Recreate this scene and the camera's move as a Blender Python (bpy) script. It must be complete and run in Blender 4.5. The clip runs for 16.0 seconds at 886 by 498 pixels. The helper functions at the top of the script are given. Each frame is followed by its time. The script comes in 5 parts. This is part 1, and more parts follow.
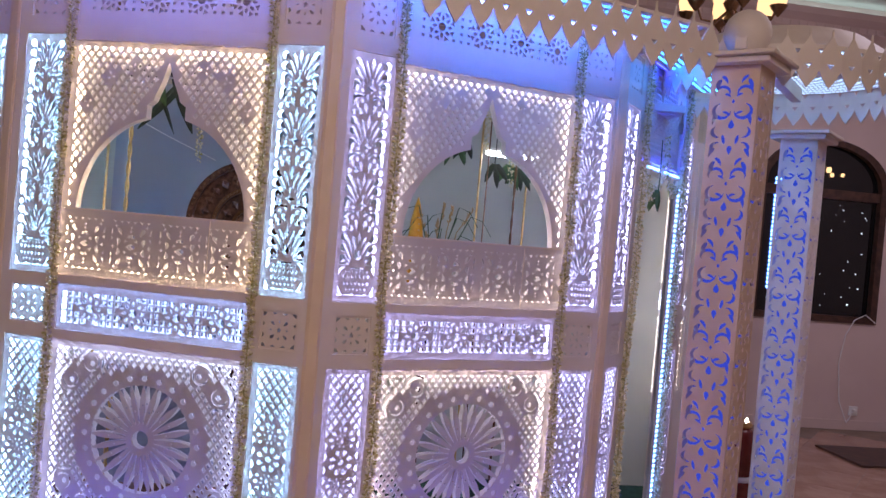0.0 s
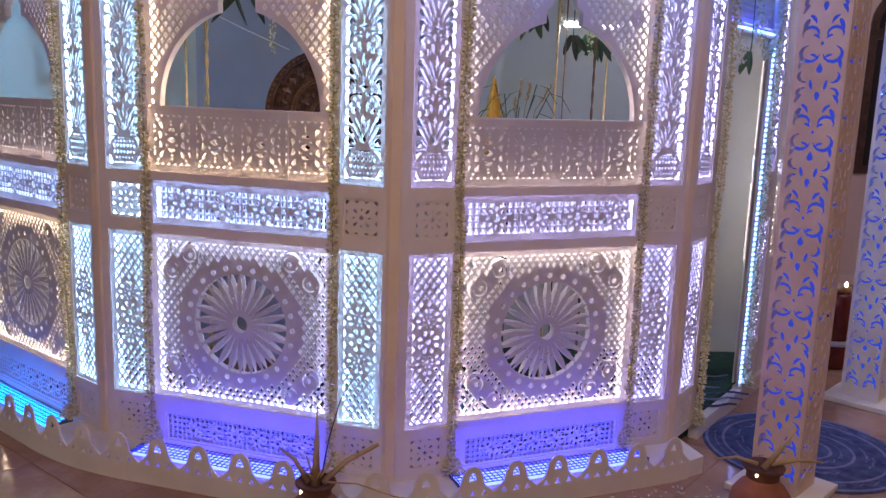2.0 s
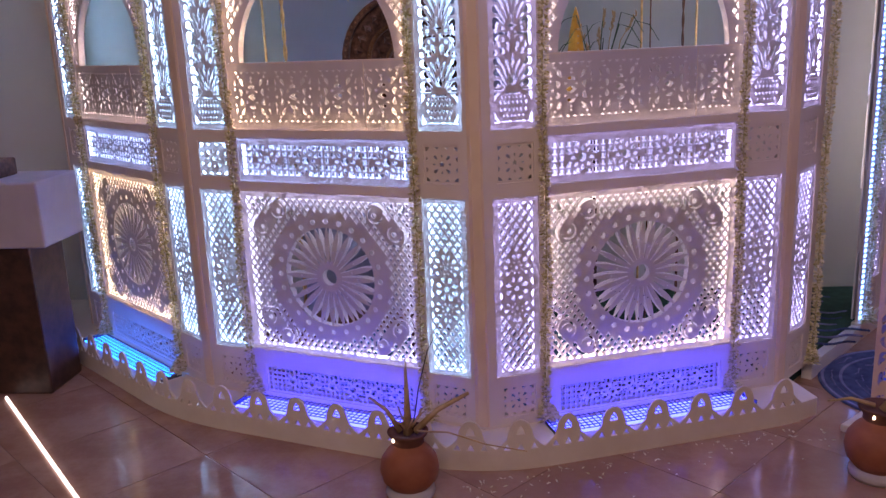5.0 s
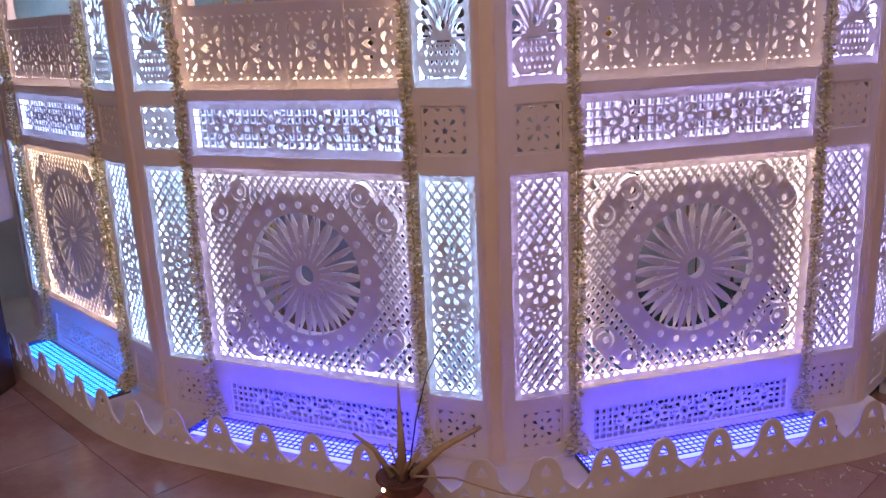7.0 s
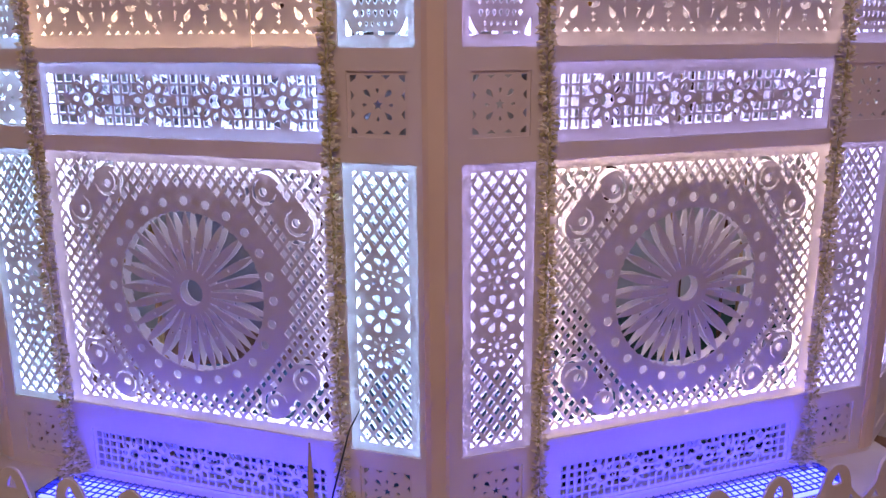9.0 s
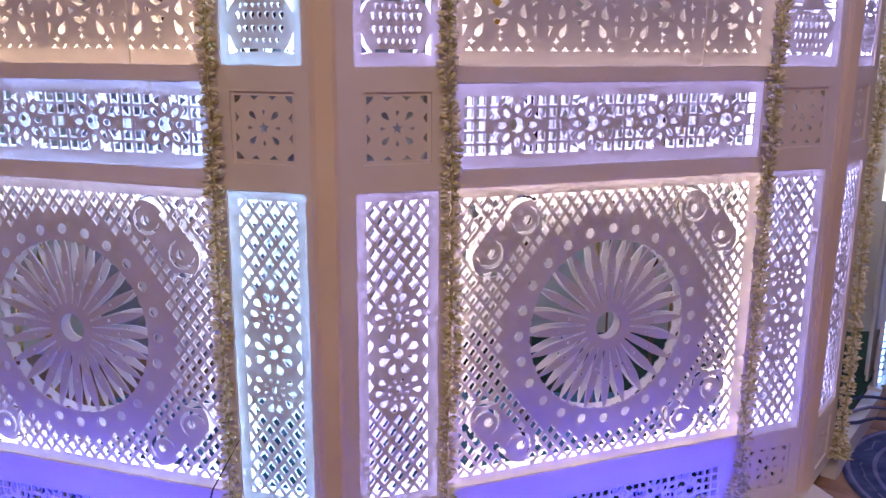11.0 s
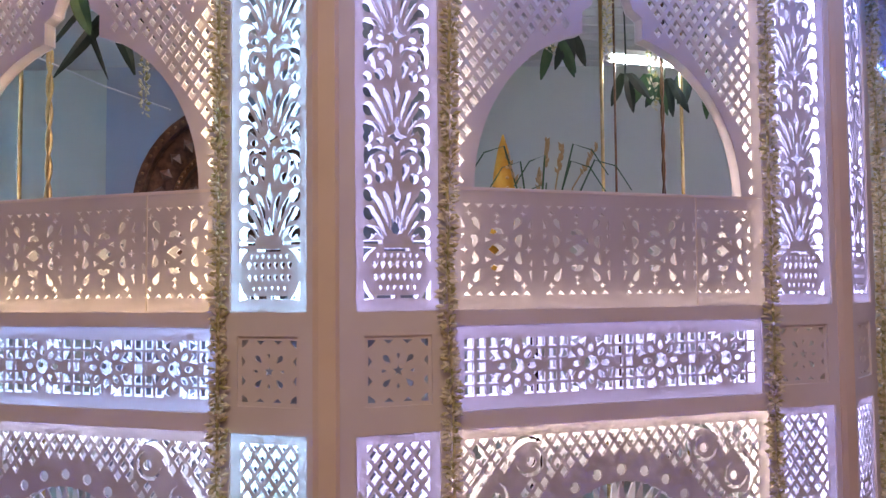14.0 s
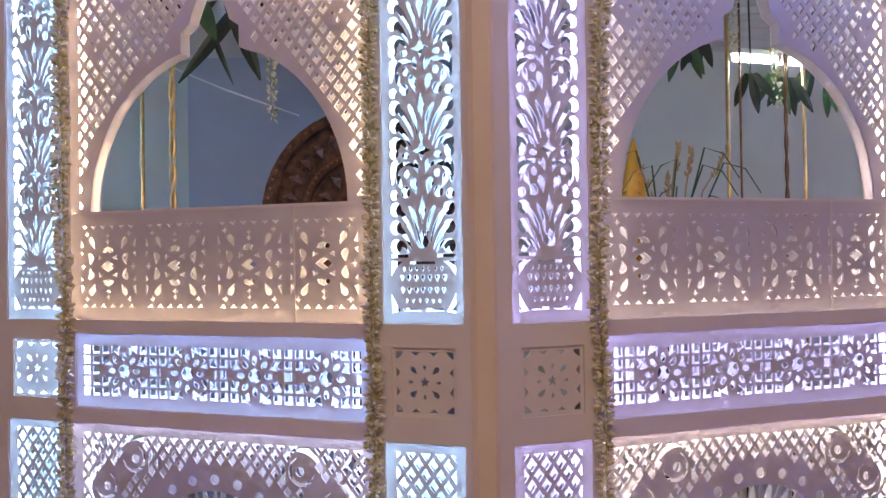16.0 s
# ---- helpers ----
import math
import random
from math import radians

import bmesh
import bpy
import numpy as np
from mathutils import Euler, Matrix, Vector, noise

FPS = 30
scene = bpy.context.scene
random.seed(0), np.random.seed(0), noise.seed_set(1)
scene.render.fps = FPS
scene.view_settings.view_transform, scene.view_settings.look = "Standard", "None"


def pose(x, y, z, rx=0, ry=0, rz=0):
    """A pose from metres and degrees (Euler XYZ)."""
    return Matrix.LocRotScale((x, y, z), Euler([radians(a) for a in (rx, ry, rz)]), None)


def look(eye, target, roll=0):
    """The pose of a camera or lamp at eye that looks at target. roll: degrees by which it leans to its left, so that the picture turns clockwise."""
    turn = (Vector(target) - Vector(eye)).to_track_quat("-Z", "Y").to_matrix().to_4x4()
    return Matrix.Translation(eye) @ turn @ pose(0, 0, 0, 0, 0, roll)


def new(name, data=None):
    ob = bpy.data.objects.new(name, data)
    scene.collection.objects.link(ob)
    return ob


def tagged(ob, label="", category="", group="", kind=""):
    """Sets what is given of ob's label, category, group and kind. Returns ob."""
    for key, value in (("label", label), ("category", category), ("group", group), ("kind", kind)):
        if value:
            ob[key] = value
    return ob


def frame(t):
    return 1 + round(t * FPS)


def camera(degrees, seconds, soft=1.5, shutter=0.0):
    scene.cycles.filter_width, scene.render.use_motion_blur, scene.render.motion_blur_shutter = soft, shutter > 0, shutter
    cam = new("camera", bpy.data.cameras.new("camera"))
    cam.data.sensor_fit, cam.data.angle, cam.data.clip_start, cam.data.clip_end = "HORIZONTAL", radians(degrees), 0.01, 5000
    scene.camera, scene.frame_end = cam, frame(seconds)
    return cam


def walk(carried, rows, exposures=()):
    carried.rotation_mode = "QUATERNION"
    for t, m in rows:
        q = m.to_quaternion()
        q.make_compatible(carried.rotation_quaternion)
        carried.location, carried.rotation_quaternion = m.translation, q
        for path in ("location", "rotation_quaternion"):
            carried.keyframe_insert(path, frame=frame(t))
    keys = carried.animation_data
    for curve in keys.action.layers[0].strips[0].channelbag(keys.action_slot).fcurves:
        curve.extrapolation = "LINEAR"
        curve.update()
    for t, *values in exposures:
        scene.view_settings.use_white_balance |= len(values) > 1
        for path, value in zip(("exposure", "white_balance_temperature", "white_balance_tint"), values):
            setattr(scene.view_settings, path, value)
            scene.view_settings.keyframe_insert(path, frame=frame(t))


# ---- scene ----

# ------------------------------------------------------------ camera
cam = camera(55.19, 16.0, soft=1.5)
ROWS = [
    (0, -0.0295, -3.4551, 1.6927, -1.056, -4.946, -8.472),
    (0.5, -0.0248, -3.4617, 1.7069, -3.961, -4.098, -6.629),
    (1, -0.0085, -3.4603, 1.7253, -5.981, -3.569, -5.456),
    (1.5, 0.0129, -3.4584, 1.7468, -8.730, -2.681, -3.870),
    (2, 0.0332, -3.4544, 1.7702, -10.518, -1.936, -2.317),
    (2.5, 0.0483, -3.4564, 1.7787, -11.889, -1.522, -1.454),
    (3, 0.0784, -3.4580, 1.7875, -12.932, -0.641, -0.057),
    (3.5, 0.1152, -3.4522, 1.7807, -14.046, 0.511, 1.624),
    (4, 0.1469, -3.4521, 1.7770, -13.890, 1.237, 3.048),
    (6.5, 0.1022, -2.8848, 1.6362, -14.855, 2.741, 4.944),
    (7, 0.0622, -2.6351, 1.5784, -15.053, 2.444, 4.272),
    (7.5, 0.0401, -2.4179, 1.5192, -15.431, 2.242, 3.824),
    (8, 0.0180, -2.1850, 1.4549, -15.639, 1.738, 2.675),
    (8.5, -0.0327, -2.0817, 1.3959, -14.546, 0.921, 0.331),
    (11, 0.1883, -1.8488, 1.4093, -13.151, -0.355, -1.825),
    (11.5, 0.1947, -1.8436, 1.3920, -10.391, -0.631, -2.323),
    (12, 0.2250, -1.8654, 1.3770, -7.156, -0.165, -1.921),
    (12.5, 0.2354, -1.8692, 1.3860, -4.551, 0.318, -1.665),
    (13, 0.2617, -1.8814, 1.4052, -1.034, 0.991, -0.740),
    (13.5, 0.2594, -1.8849, 1.4076, 1.323, 1.018, -0.477),
    (14, 0.2472, -1.8905, 1.4173, 2.936, 0.504, -0.127),
    (14.5, 0.2320, -1.8985, 1.4220, 4.416, 1.203, 2.044),
    (15, 0.2224, -1.9077, 1.4280, 4.536, 1.561, 4.080),
    (15.5, 0.0955, -1.9221, 1.4526, 3.481, 1.200, 2.872),
    (16, -0.0829, -1.9092, 1.5272, 0.635, 0.887, 0.534),
]
walk(cam, [(t, pose(x, y, z, 90 + pitch, roll, yaw)) for t, x, y, z, pitch, roll, yaw in ROWS],
     exposures=((0, 0.11, 5550, 13), (1.5, 0.03, 5600, 14), (3, -0.05, 5700, 18), (3.5, -0.22, 5750, 23), (4, -0.26, 5800, 26), (6.5, -0.05, 5850, 26), (8.5, -0.04, 5750, 29), (11, 0.2, 5600, 18), (12.5, 0.17, 5800, 17), (14.5, 0.17, 5750, 12), (16, 0.13, 5700, 12)))

# ------------------------------------------------------------ world and lights
world = bpy.data.worlds.new("world")
scene.world = world
world.use_nodes = True
world.node_tree.nodes["Background"].inputs[0].default_value = (0.9, 0.8, 0.75, 1)
world.node_tree.nodes["Background"].inputs[1].default_value = 0.02
scene.view_settings.exposure = 0.0


def area(name, m, sx, sy, watts, colour):
    d = bpy.data.lights.new(name, "AREA")
    d.shape, d.size, d.size_y, d.energy, d.color = "RECTANGLE", sx, sy, watts, colour
    ob = new(name, d)
    ob.matrix_world = m
    return ob


# unseen fill lamps, added to give the room its ambient light
area("room_fill_front", look((0.2, -4.2, 4.2), (0.0, -0.6, 0.9)), 3.6, 0.8, 92, (1.0, 0.725, 0.545))
area("room_fill_side", look((4.6, 1.6, 4.25), (4.4, 2.0, 0)), 1.6, 1.6, 42, (1.0, 0.79, 0.84))

# ------------------------------------------------------------ materials


def mat(name):
    m = bpy.data.materials.new(name)
    m.use_nodes = True
    nt = m.node_tree
    return m, nt, nt.nodes["Principled BSDF"], nt.nodes["Material Output"]


def mixer(nt, fac, a, b):
    n = nt.nodes.new("ShaderNodeMix")
    n.data_type = "RGBA"
    nt.links.new(fac, n.inputs[0])
    for v, i in ((a, 6), (b, 7)):
        if isinstance(v, tuple):
            n.inputs[i].default_value = (*v, 1)
        else:
            nt.links.new(v, n.inputs[i])
    return n.outputs[2]


def noise_of(nt, scale, detail=4, rough=0.55, coord="Object"):
    tc = nt.nodes.new("ShaderNodeTexCoord")
    n = nt.nodes.new("ShaderNodeTexNoise")
    n.inputs["Scale"].default_value, n.inputs["Detail"].default_value, n.inputs["Roughness"].default_value = scale, detail, rough
    nt.links.new(tc.outputs[coord], n.inputs["Vector"])
    return n.outputs[0]


def ramp(nt, src, lo, hi):
    n = nt.nodes.new("ShaderNodeMapRange")
    n.inputs[1].default_value, n.inputs[2].default_value = lo, hi
    nt.links.new(src, n.inputs[0])
    return n.outputs[0]


def bump(nt, bs, src, strength, dist):
    n = nt.nodes.new("ShaderNodeBump")
    n.inputs["Strength"].default_value, n.inputs["Distance"].default_value = strength, dist
    nt.links.new(src, n.inputs["Height"])
    nt.links.new(n.outputs[0], bs.inputs["Normal"])


def surface(name, a, b, scale=3.0, rough=0.5, metal=0.0, fine=60.0, bump_d=0.001, bump_s=0.3, lo=0.35, hi=0.65):
    """Two tones mixed by broad noise, with fine grain as relief."""
    m, nt, bs, out = mat(name)
    n = ramp(nt, noise_of(nt, scale), lo, hi)
    nt.links.new(mixer(nt, n, a, b), bs.inputs["Base Color"])
    bs.inputs["Roughness"].default_value, bs.inputs["Metallic"].default_value = rough, metal
    bump(nt, bs, noise_of(nt, fine), bump_s, bump_d)
    return m


def screen_sheet(name, a, b, through_):
    """Thin white board that lets some light through."""
    m, nt, bs, out = mat(name)
    n = ramp(nt, noise_of(nt, 5.0), 0.3, 0.7)
    col = mixer(nt, n, a, b)
    nt.links.new(col, bs.inputs["Base Color"])
    bs.inputs["Roughness"].default_value = 0.55
    tr = nt.nodes.new("ShaderNodeBsdfTranslucent")
    nt.links.new(col, tr.inputs[0])
    mx = nt.nodes.new("ShaderNodeMixShader")
    mx.inputs[0].default_value = through_
    nt.links.new(bs.outputs[0], mx.inputs[1])
    nt.links.new(tr.outputs[0], mx.inputs[2])
    nt.links.new(mx.outputs[0], out.inputs[0])
    bump(nt, bs, noise_of(nt, 90), 0.2, 0.0005)
    return m


def glow(name, colour, strength):
    m, nt, bs, out = mat(name)
    em = nt.nodes.new("ShaderNodeEmission")
    em.inputs[0].default_value, em.inputs[1].default_value = (*colour, 1), strength
    nt.links.new(em.outputs[0], out.inputs[0])
    return m


M_SHEET = screen_sheet("outer_sheet", (0.66, 0.62, 0.61), (0.73, 0.69, 0.68), 0.27)
M_BACK = screen_sheet("inner_sheet", (0.90, 0.90, 0.90), (0.93, 0.93, 0.93), 0.10)
M_FRAME = surface("cream_paint", (0.72, 0.64, 0.56), (0.80, 0.73, 0.66), 2.5, 0.5, 0, 70, 0.0008)
# cream paint with the warm light on the corner posts mixed in
M_POST = surface("warm_lit_paint", (0.76, 0.60, 0.42), (0.84, 0.69, 0.50), 3, 0.45, 0, 70, 0.0008)
M_EDGE = surface("cream_board", (0.74, 0.66, 0.55), (0.82, 0.76, 0.66), 4, 0.55, 0, 60, 0.0008)
LED = {
    "cool": glow("led_cool", (0.40, 0.70, 1.0), 37),
    "lav": glow("led_lavender", (0.56, 0.53, 1.0), 20),
    "blue": glow("led_bluish", (0.38, 0.55, 1.0), 29),
    "warm": glow("led_warm", (1.0, 0.71, 0.40), 60),
    "gold": glow("led_gold", (1.0, 0.72, 0.36), 34),
    "pink": glow("led_pinkish", (1.0, 0.80, 0.64), 28),
    "rose": glow("led_rose", (1.0, 0.78, 0.62), 17),
    "amber": glow("led_amber", (1.0, 0.80, 0.55), 11),
    "dim": glow("led_pale", (0.74, 0.78, 1.0), 24),
}
M_BLUE = glow("led_blue_tray", (0.040, 0.045, 1.0), 20)
M_CYAN = glow("led_cyan_tray", (0.025, 0.17, 1.0), 11)
M_BLUE2 = glow("led_soft_blue", (0.10, 0.18, 1.0), 34)
M_EAVE = glow("led_eave", (0.04, 0.26, 1.0), 22)
M_BLUEWHITE = glow("led_blue_white", (0.16, 0.32, 1.0), 12)
M_WIRE = surface("dark_mesh", (0.05, 0.05, 0.06), (0.10, 0.10, 0.11), 20, 0.5)
M_GOLD = surface("brass", (0.75, 0.55, 0.24), (0.55, 0.38, 0.15), 30, 0.3, 1.0)
M_CLAY = surface("terracotta", (0.27, 0.085, 0.04), (0.36, 0.13, 0.06), 9, 0.7, 0, 80, 0.001)
M_CLAYD = surface("burnt_clay", (0.10, 0.04, 0.025), (0.18, 0.07, 0.04), 9, 0.8)
M_STRAW = surface("straw", (0.42, 0.29, 0.12), (0.55, 0.40, 0.2), 20, 0.8)
M_LEAF = surface("leaf_green", (0.035, 0.09, 0.03), (0.07, 0.15, 0.05), 12, 0.45)
M_LEAFD = surface("dark_leaf", (0.012, 0.025, 0.015), (0.03, 0.055, 0.03), 12, 0.4)
M_BUD = surface("jasmine_bud", (0.66, 0.58, 0.34), (0.86, 0.80, 0.58), 40, 0.7, lo=0.3, hi=0.6)
M_BUDG = surface("green_bud", (0.34, 0.34, 0.10), (0.74, 0.64, 0.34), 60, 0.7)
M_WALLW = surface("white_wall", (0.64, 0.66, 0.58), (0.70, 0.71, 0.63), 1.5, 0.7, 0, 40, 0.001)
# inner wall in shadow: the shade is in this blue-grey
M_WALLB = surface("shaded_wall", (0.42, 0.45, 0.53), (0.47, 0.50, 0.58), 1.5, 0.75)
M_WALLP = surface("pale_pink_wall", (0.62, 0.50, 0.47), (0.68, 0.56, 0.52), 1.2, 0.7)
M_CEIL = surface("ceiling_paint", (0.62, 0.60, 0.56), (0.68, 0.66, 0.62), 1.2, 0.8)
M_WOOD = surface("dark_wood", (0.04, 0.02, 0.015), (0.09, 0.045, 0.03), 14, 0.45)
M_CARVE = surface("carved_wood", (0.05, 0.022, 0.013), (0.17, 0.085, 0.05), 35, 0.4, 0, 40, 0.004, 0.6)
M_CLOTH = surface("white_cloth", (0.46, 0.43, 0.46), (0.54, 0.51, 0.53), 3, 0.9, 0, 300, 0.0005)
M_GREEN = surface("green_carpet", (0.01, 0.045, 0.03), (0.02, 0.075, 0.05), 20, 0.95, 0, 200, 0.002)
M_RUG = surface("blue_rug", (0.03, 0.04, 0.12), (0.08, 0.11, 0.22), 14, 0.95, 0, 200, 0.002)
M_RUGL = surface("rug_line", (0.16, 0.16, 0.30), (0.24, 0.24, 0.40), 14, 0.95)
M_YELLOW = surface("orange_cloth", (0.62, 0.30, 0.02), (0.75, 0.42, 0.04), 20, 0.7)
M_GROUT = surface("grout", (0.22, 0.16, 0.12), (0.28, 0.21, 0.16), 5, 0.9)
M_BRONZE = surface("bronze", (0.16, 0.09, 0.05), (0.25, 0.14, 0.07), 30, 0.35, 0.8)
M_BULB = glow("lamp_glow", (1.0, 0.58, 0.22), 1.7)
M_TUBE = glow("tube_glow", (0.9, 1.0, 0.95), 70)
M_SPECK = glow("night_specks", (0.95, 1.0, 0.95), 2.5)
M_FLAME = glow("flame", (1.0, 0.75, 0.45), 12)
M_WHITEP = surface("white_plastic", (0.74, 0.74, 0.74), (0.8, 0.8, 0.8), 5, 0.35)


def marble():
    m, nt, bs, out = mat("marble_tile")
    v = ramp(nt, noise_of(nt, 2.2, 8, 0.7), 0.42, 0.60)
    base = mixer(nt, v, (0.33, 0.185, 0.12), (0.50, 0.33, 0.24))
    oi = nt.nodes.new("ShaderNodeObjectInfo")
    base = mixer(nt, ramp(nt, oi.outputs["Random"], -0.6, 2.2), base, (0.32, 0.175, 0.11))
    vein = ramp(nt, noise_of(nt, 7, 10, 0.8), 0.60, 0.75)
    nt.links.new(mixer(nt, vein, base, (0.26, 0.17, 0.13)), bs.inputs["Base Color"])
    r = ramp(nt, noise_of(nt, 25), 0.2, 0.9)
    mr = nt.nodes.new("ShaderNodeMath")
    mr.operation = "MULTIPLY_ADD"
    nt.links.new(r, mr.inputs[0])
    mr.inputs[1].default_value, mr.inputs[2].default_value = 0.12, 0.07
    nt.links.new(mr.outputs[0], bs.inputs["Roughness"])
    bump(nt, bs, noise_of(nt, 4), 0.08, 0.002)
    return m


M_MARBLE = marble()

# ------------------------------------------------------------ mesh helpers


def link(name, me, material, parent=None, label=""):
    ob = new(name, me)
    if material and not me.materials:
        me.materials.append(material)
    if parent is not None:
        ob.parent = parent
    if label:
        ob["label"] = label
    return ob


def part(name, bm, material, parent=None, label="", smooth=False):
    me = bpy.data.meshes.new(name)
    bmesh.ops.recalc_face_normals(bm, faces=bm.faces)
    bm.to_mesh(me)
    bm.free()
    if smooth:
        for p in me.polygons:
            p.use_smooth = True
    return link(name, me, material, parent, label)


def box(bm, x0, x1, y0, y1, z0, z1, m=None):
    v = [Vector((x, y, z)) for x in (x0, x1) for y in (y0, y1) for z in (z0, z1)]
    if m is not None:
        v = [m @ p for p in v]
    v = [bm.verts.new(p) for p in v]
    for a, b, c, d in ((0, 1, 3, 2), (4, 6, 7, 5), (0, 4, 5, 1), (2, 3, 7, 6), (0, 2, 6, 4), (1, 5, 7, 3)):
        bm.faces.new((v[a], v[b], v[c], v[d]))


def plate(bm, x0, x1, y0, y1, z):
    v = [bm.verts.new(p) for p in ((x0, y0, z), (x0, y1, z), (x1, y1, z), (x1, y0, z))]
    bm.faces.new(v)


def bevelled(x0, x1, y0, y1, z0, z1, r=0.006, seg=2):
    bm = bmesh.new()
    box(bm, x0, x1, y0, y1, z0, z1)
    bmesh.ops.bevel(bm, geom=bm.edges[:], offset=r, segments=seg, affect="EDGES", profile=0.5)
    return bm


def lathe(profile, n=32, bm=None, m=None):
    bm = bm or bmesh.new()
    rings = []
    for r, z in profile:
        ring = []
        for i in range(n):
            a = 2 * math.pi * i / n
            p = Vector((r * math.cos(a), r * math.sin(a), z))
            ring.append(bm.verts.new(m @ p if m is not None else p))
        rings.append(ring)
    for a, b in zip(rings, rings[1:]):
        for i in range(n):
            bm.faces.new((a[i], a[(i + 1) % n], b[(i + 1) % n], b[i]))
    bm.faces.new(rings[0][::-1])
    bm.faces.new(rings[-1])
    return bm


def tube(bm, pts, r0, r1=None, n=6):
    """A tapered tube through points."""
    r1 = r0 if r1 is None else r1
    pts = [Vector(p) for p in pts]
    rings = []
    for i, p in enumerate(pts):
        d = (pts[min(i + 1, len(pts) - 1)] - pts[max(i - 1, 0)]).normalized()
        s = d.cross(Vector((0.31, 0.95, 0.05))).normalized()
        t = d.cross(s)
        r = r0 + (r1 - r0) * i / (len(pts) - 1)
        rings.append([bm.verts.new(p + r * (math.cos(2 * math.pi * k / n) * s + math.sin(2 * math.pi * k / n) * t)) for k in range(n)])
    for a, b in zip(rings, rings[1:]):
        for k in range(n):
            bm.faces.new((a[k], a[(k + 1) % n], b[(k + 1) % n], b[k]))
    bm.faces.new(rings[0][::-1])
    bm.faces.new(rings[-1])


def pierced(outer, holes):
    """Points and triangles of an outline with holes, wound to face -y when drawn in x-z."""
    from mathutils import geometry
    pts, loops = [], []
    for lp in [outer, *holes]:
        if sum(a[0] * b[1] - b[0] * a[1] for a, b in zip(lp, lp[1:] + lp[:1])) < 0:
            lp = lp[::-1]
        loops.append(list(range(len(pts), len(pts) + len(lp))))
        pts += [Vector(q) for q in lp]
    v, e, f, ov, oe, of = geometry.delaunay_2d_cdt(pts, [], loops, 1, 1e-6)
    tris = []
    for (a, b, c), owners in zip(f, of):
        if list(owners) == [0]:
            tris.append((a, b, c) if (v[b] - v[a]).cross(v[c] - v[a]) > 0 else (a, c, b))
    return v, tris


def thick_faces(n, tris):
    """Front, back and rim faces for a board whose back points follow its n front points."""
    faces, seen = [], set()
    for a, b, c in tris:
        faces += [(a, b, c), (a + n, c + n, b + n)]
        seen |= {(a, b), (b, c), (c, a)}
    faces += [(a, a + n, b + n, b) for a, b in seen if (b, a) not in seen]
    return faces


def sheet_mesh(name, outer, holes, depth, material):
    """A pierced board: outline and holes in the x-z plane, from y = 0 to y = depth."""
    v, tris = pierced(outer, holes)
    n = len(v)
    me = bpy.data.meshes.new(name)
    me.from_pydata([(p.x, 0, p.y) for p in v] + [(p.x, depth, p.y) for p in v], [], thick_faces(n, tris))
    me.materials.append(material)
    me.update()
    return me


# ------------------------------------------------------------ hole shapes


def rect(x0, z0, x1, z1):
    return [(x0, z0), (x1, z0), (x1, z1), (x0, z1)]


def circ(x, z, r, n=10, rz=None):
    rz = rz or r
    return [(x + r * math.cos(2 * math.pi * i / n), z + rz * math.sin(2 * math.pi * i / n)) for i in range(n)]


def turned(pts, x, z, a, flip=1):
    c, s = math.cos(a), math.sin(a)
    return [(x + flip * (px * c - pz * s), z + px * s + pz * c) for px, pz in pts]


def drop(x, z, ln, wd, a=0.0, flip=1):
    """A teardrop from its point at (x, z); a = 0 points its round end up."""
    p = [(0, 0), (wd * 0.32, ln * 0.35), (wd * 0.5, ln * 0.66), (wd * 0.34, ln * 0.92), (0, ln), (-wd * 0.34, ln * 0.92), (-wd * 0.5, ln * 0.66), (-wd * 0.32, ln * 0.35)]
    return turned(p, x, z, a, flip)


def comma(x, z, ln, wd, a=0.0, bend=0.5, flip=1):
    """A curved petal from its root at (x, z)."""
    lt, rt = [], []
    for i in range(7):
        t = i / 6
        cx = bend * ln * t * t
        cz = ln * t * (1 - 0.25 * abs(bend) * t)
        w = wd * 0.5 * (0.12 + math.sin(math.pi * min(1, t * 0.62 + 0.05)) ** 1.3) * (1 if t < 0.95 else 0.55)
        lt.append((cx - w, cz))
        rt.append((cx + w, cz))
    return turned(lt + rt[::-1], x, z, a, flip)


def crescent(x, z, r, a, span=3.6, th=0.45, flip=1):
    out, inn = [], []
    for i in range(9):
        t = i / 8
        b = -span / 2 + span * t
        w = r * th * math.sin(math.pi * (0.06 + 0.88 * t))
        out.append((r * math.cos(b), r * math.sin(b)))
        inn.append(((r - w) * math.cos(b), (r - w) * math.sin(b)))
    return turned(out + inn[::-1], x, z, a, flip)


def dia(x, z, rx, rz):
    return [(x, z - rz), (x + rx, z), (x, z + rz), (x - rx, z)]


def star(x, z, r, n=5, k=0.45):
    return [(x + (r if i % 2 == 0 else r * k) * math.sin(math.pi * i / n), z + (r if i % 2 == 0 else r * k) * math.cos(math.pi * i / n)) for i in range(2 * n)]


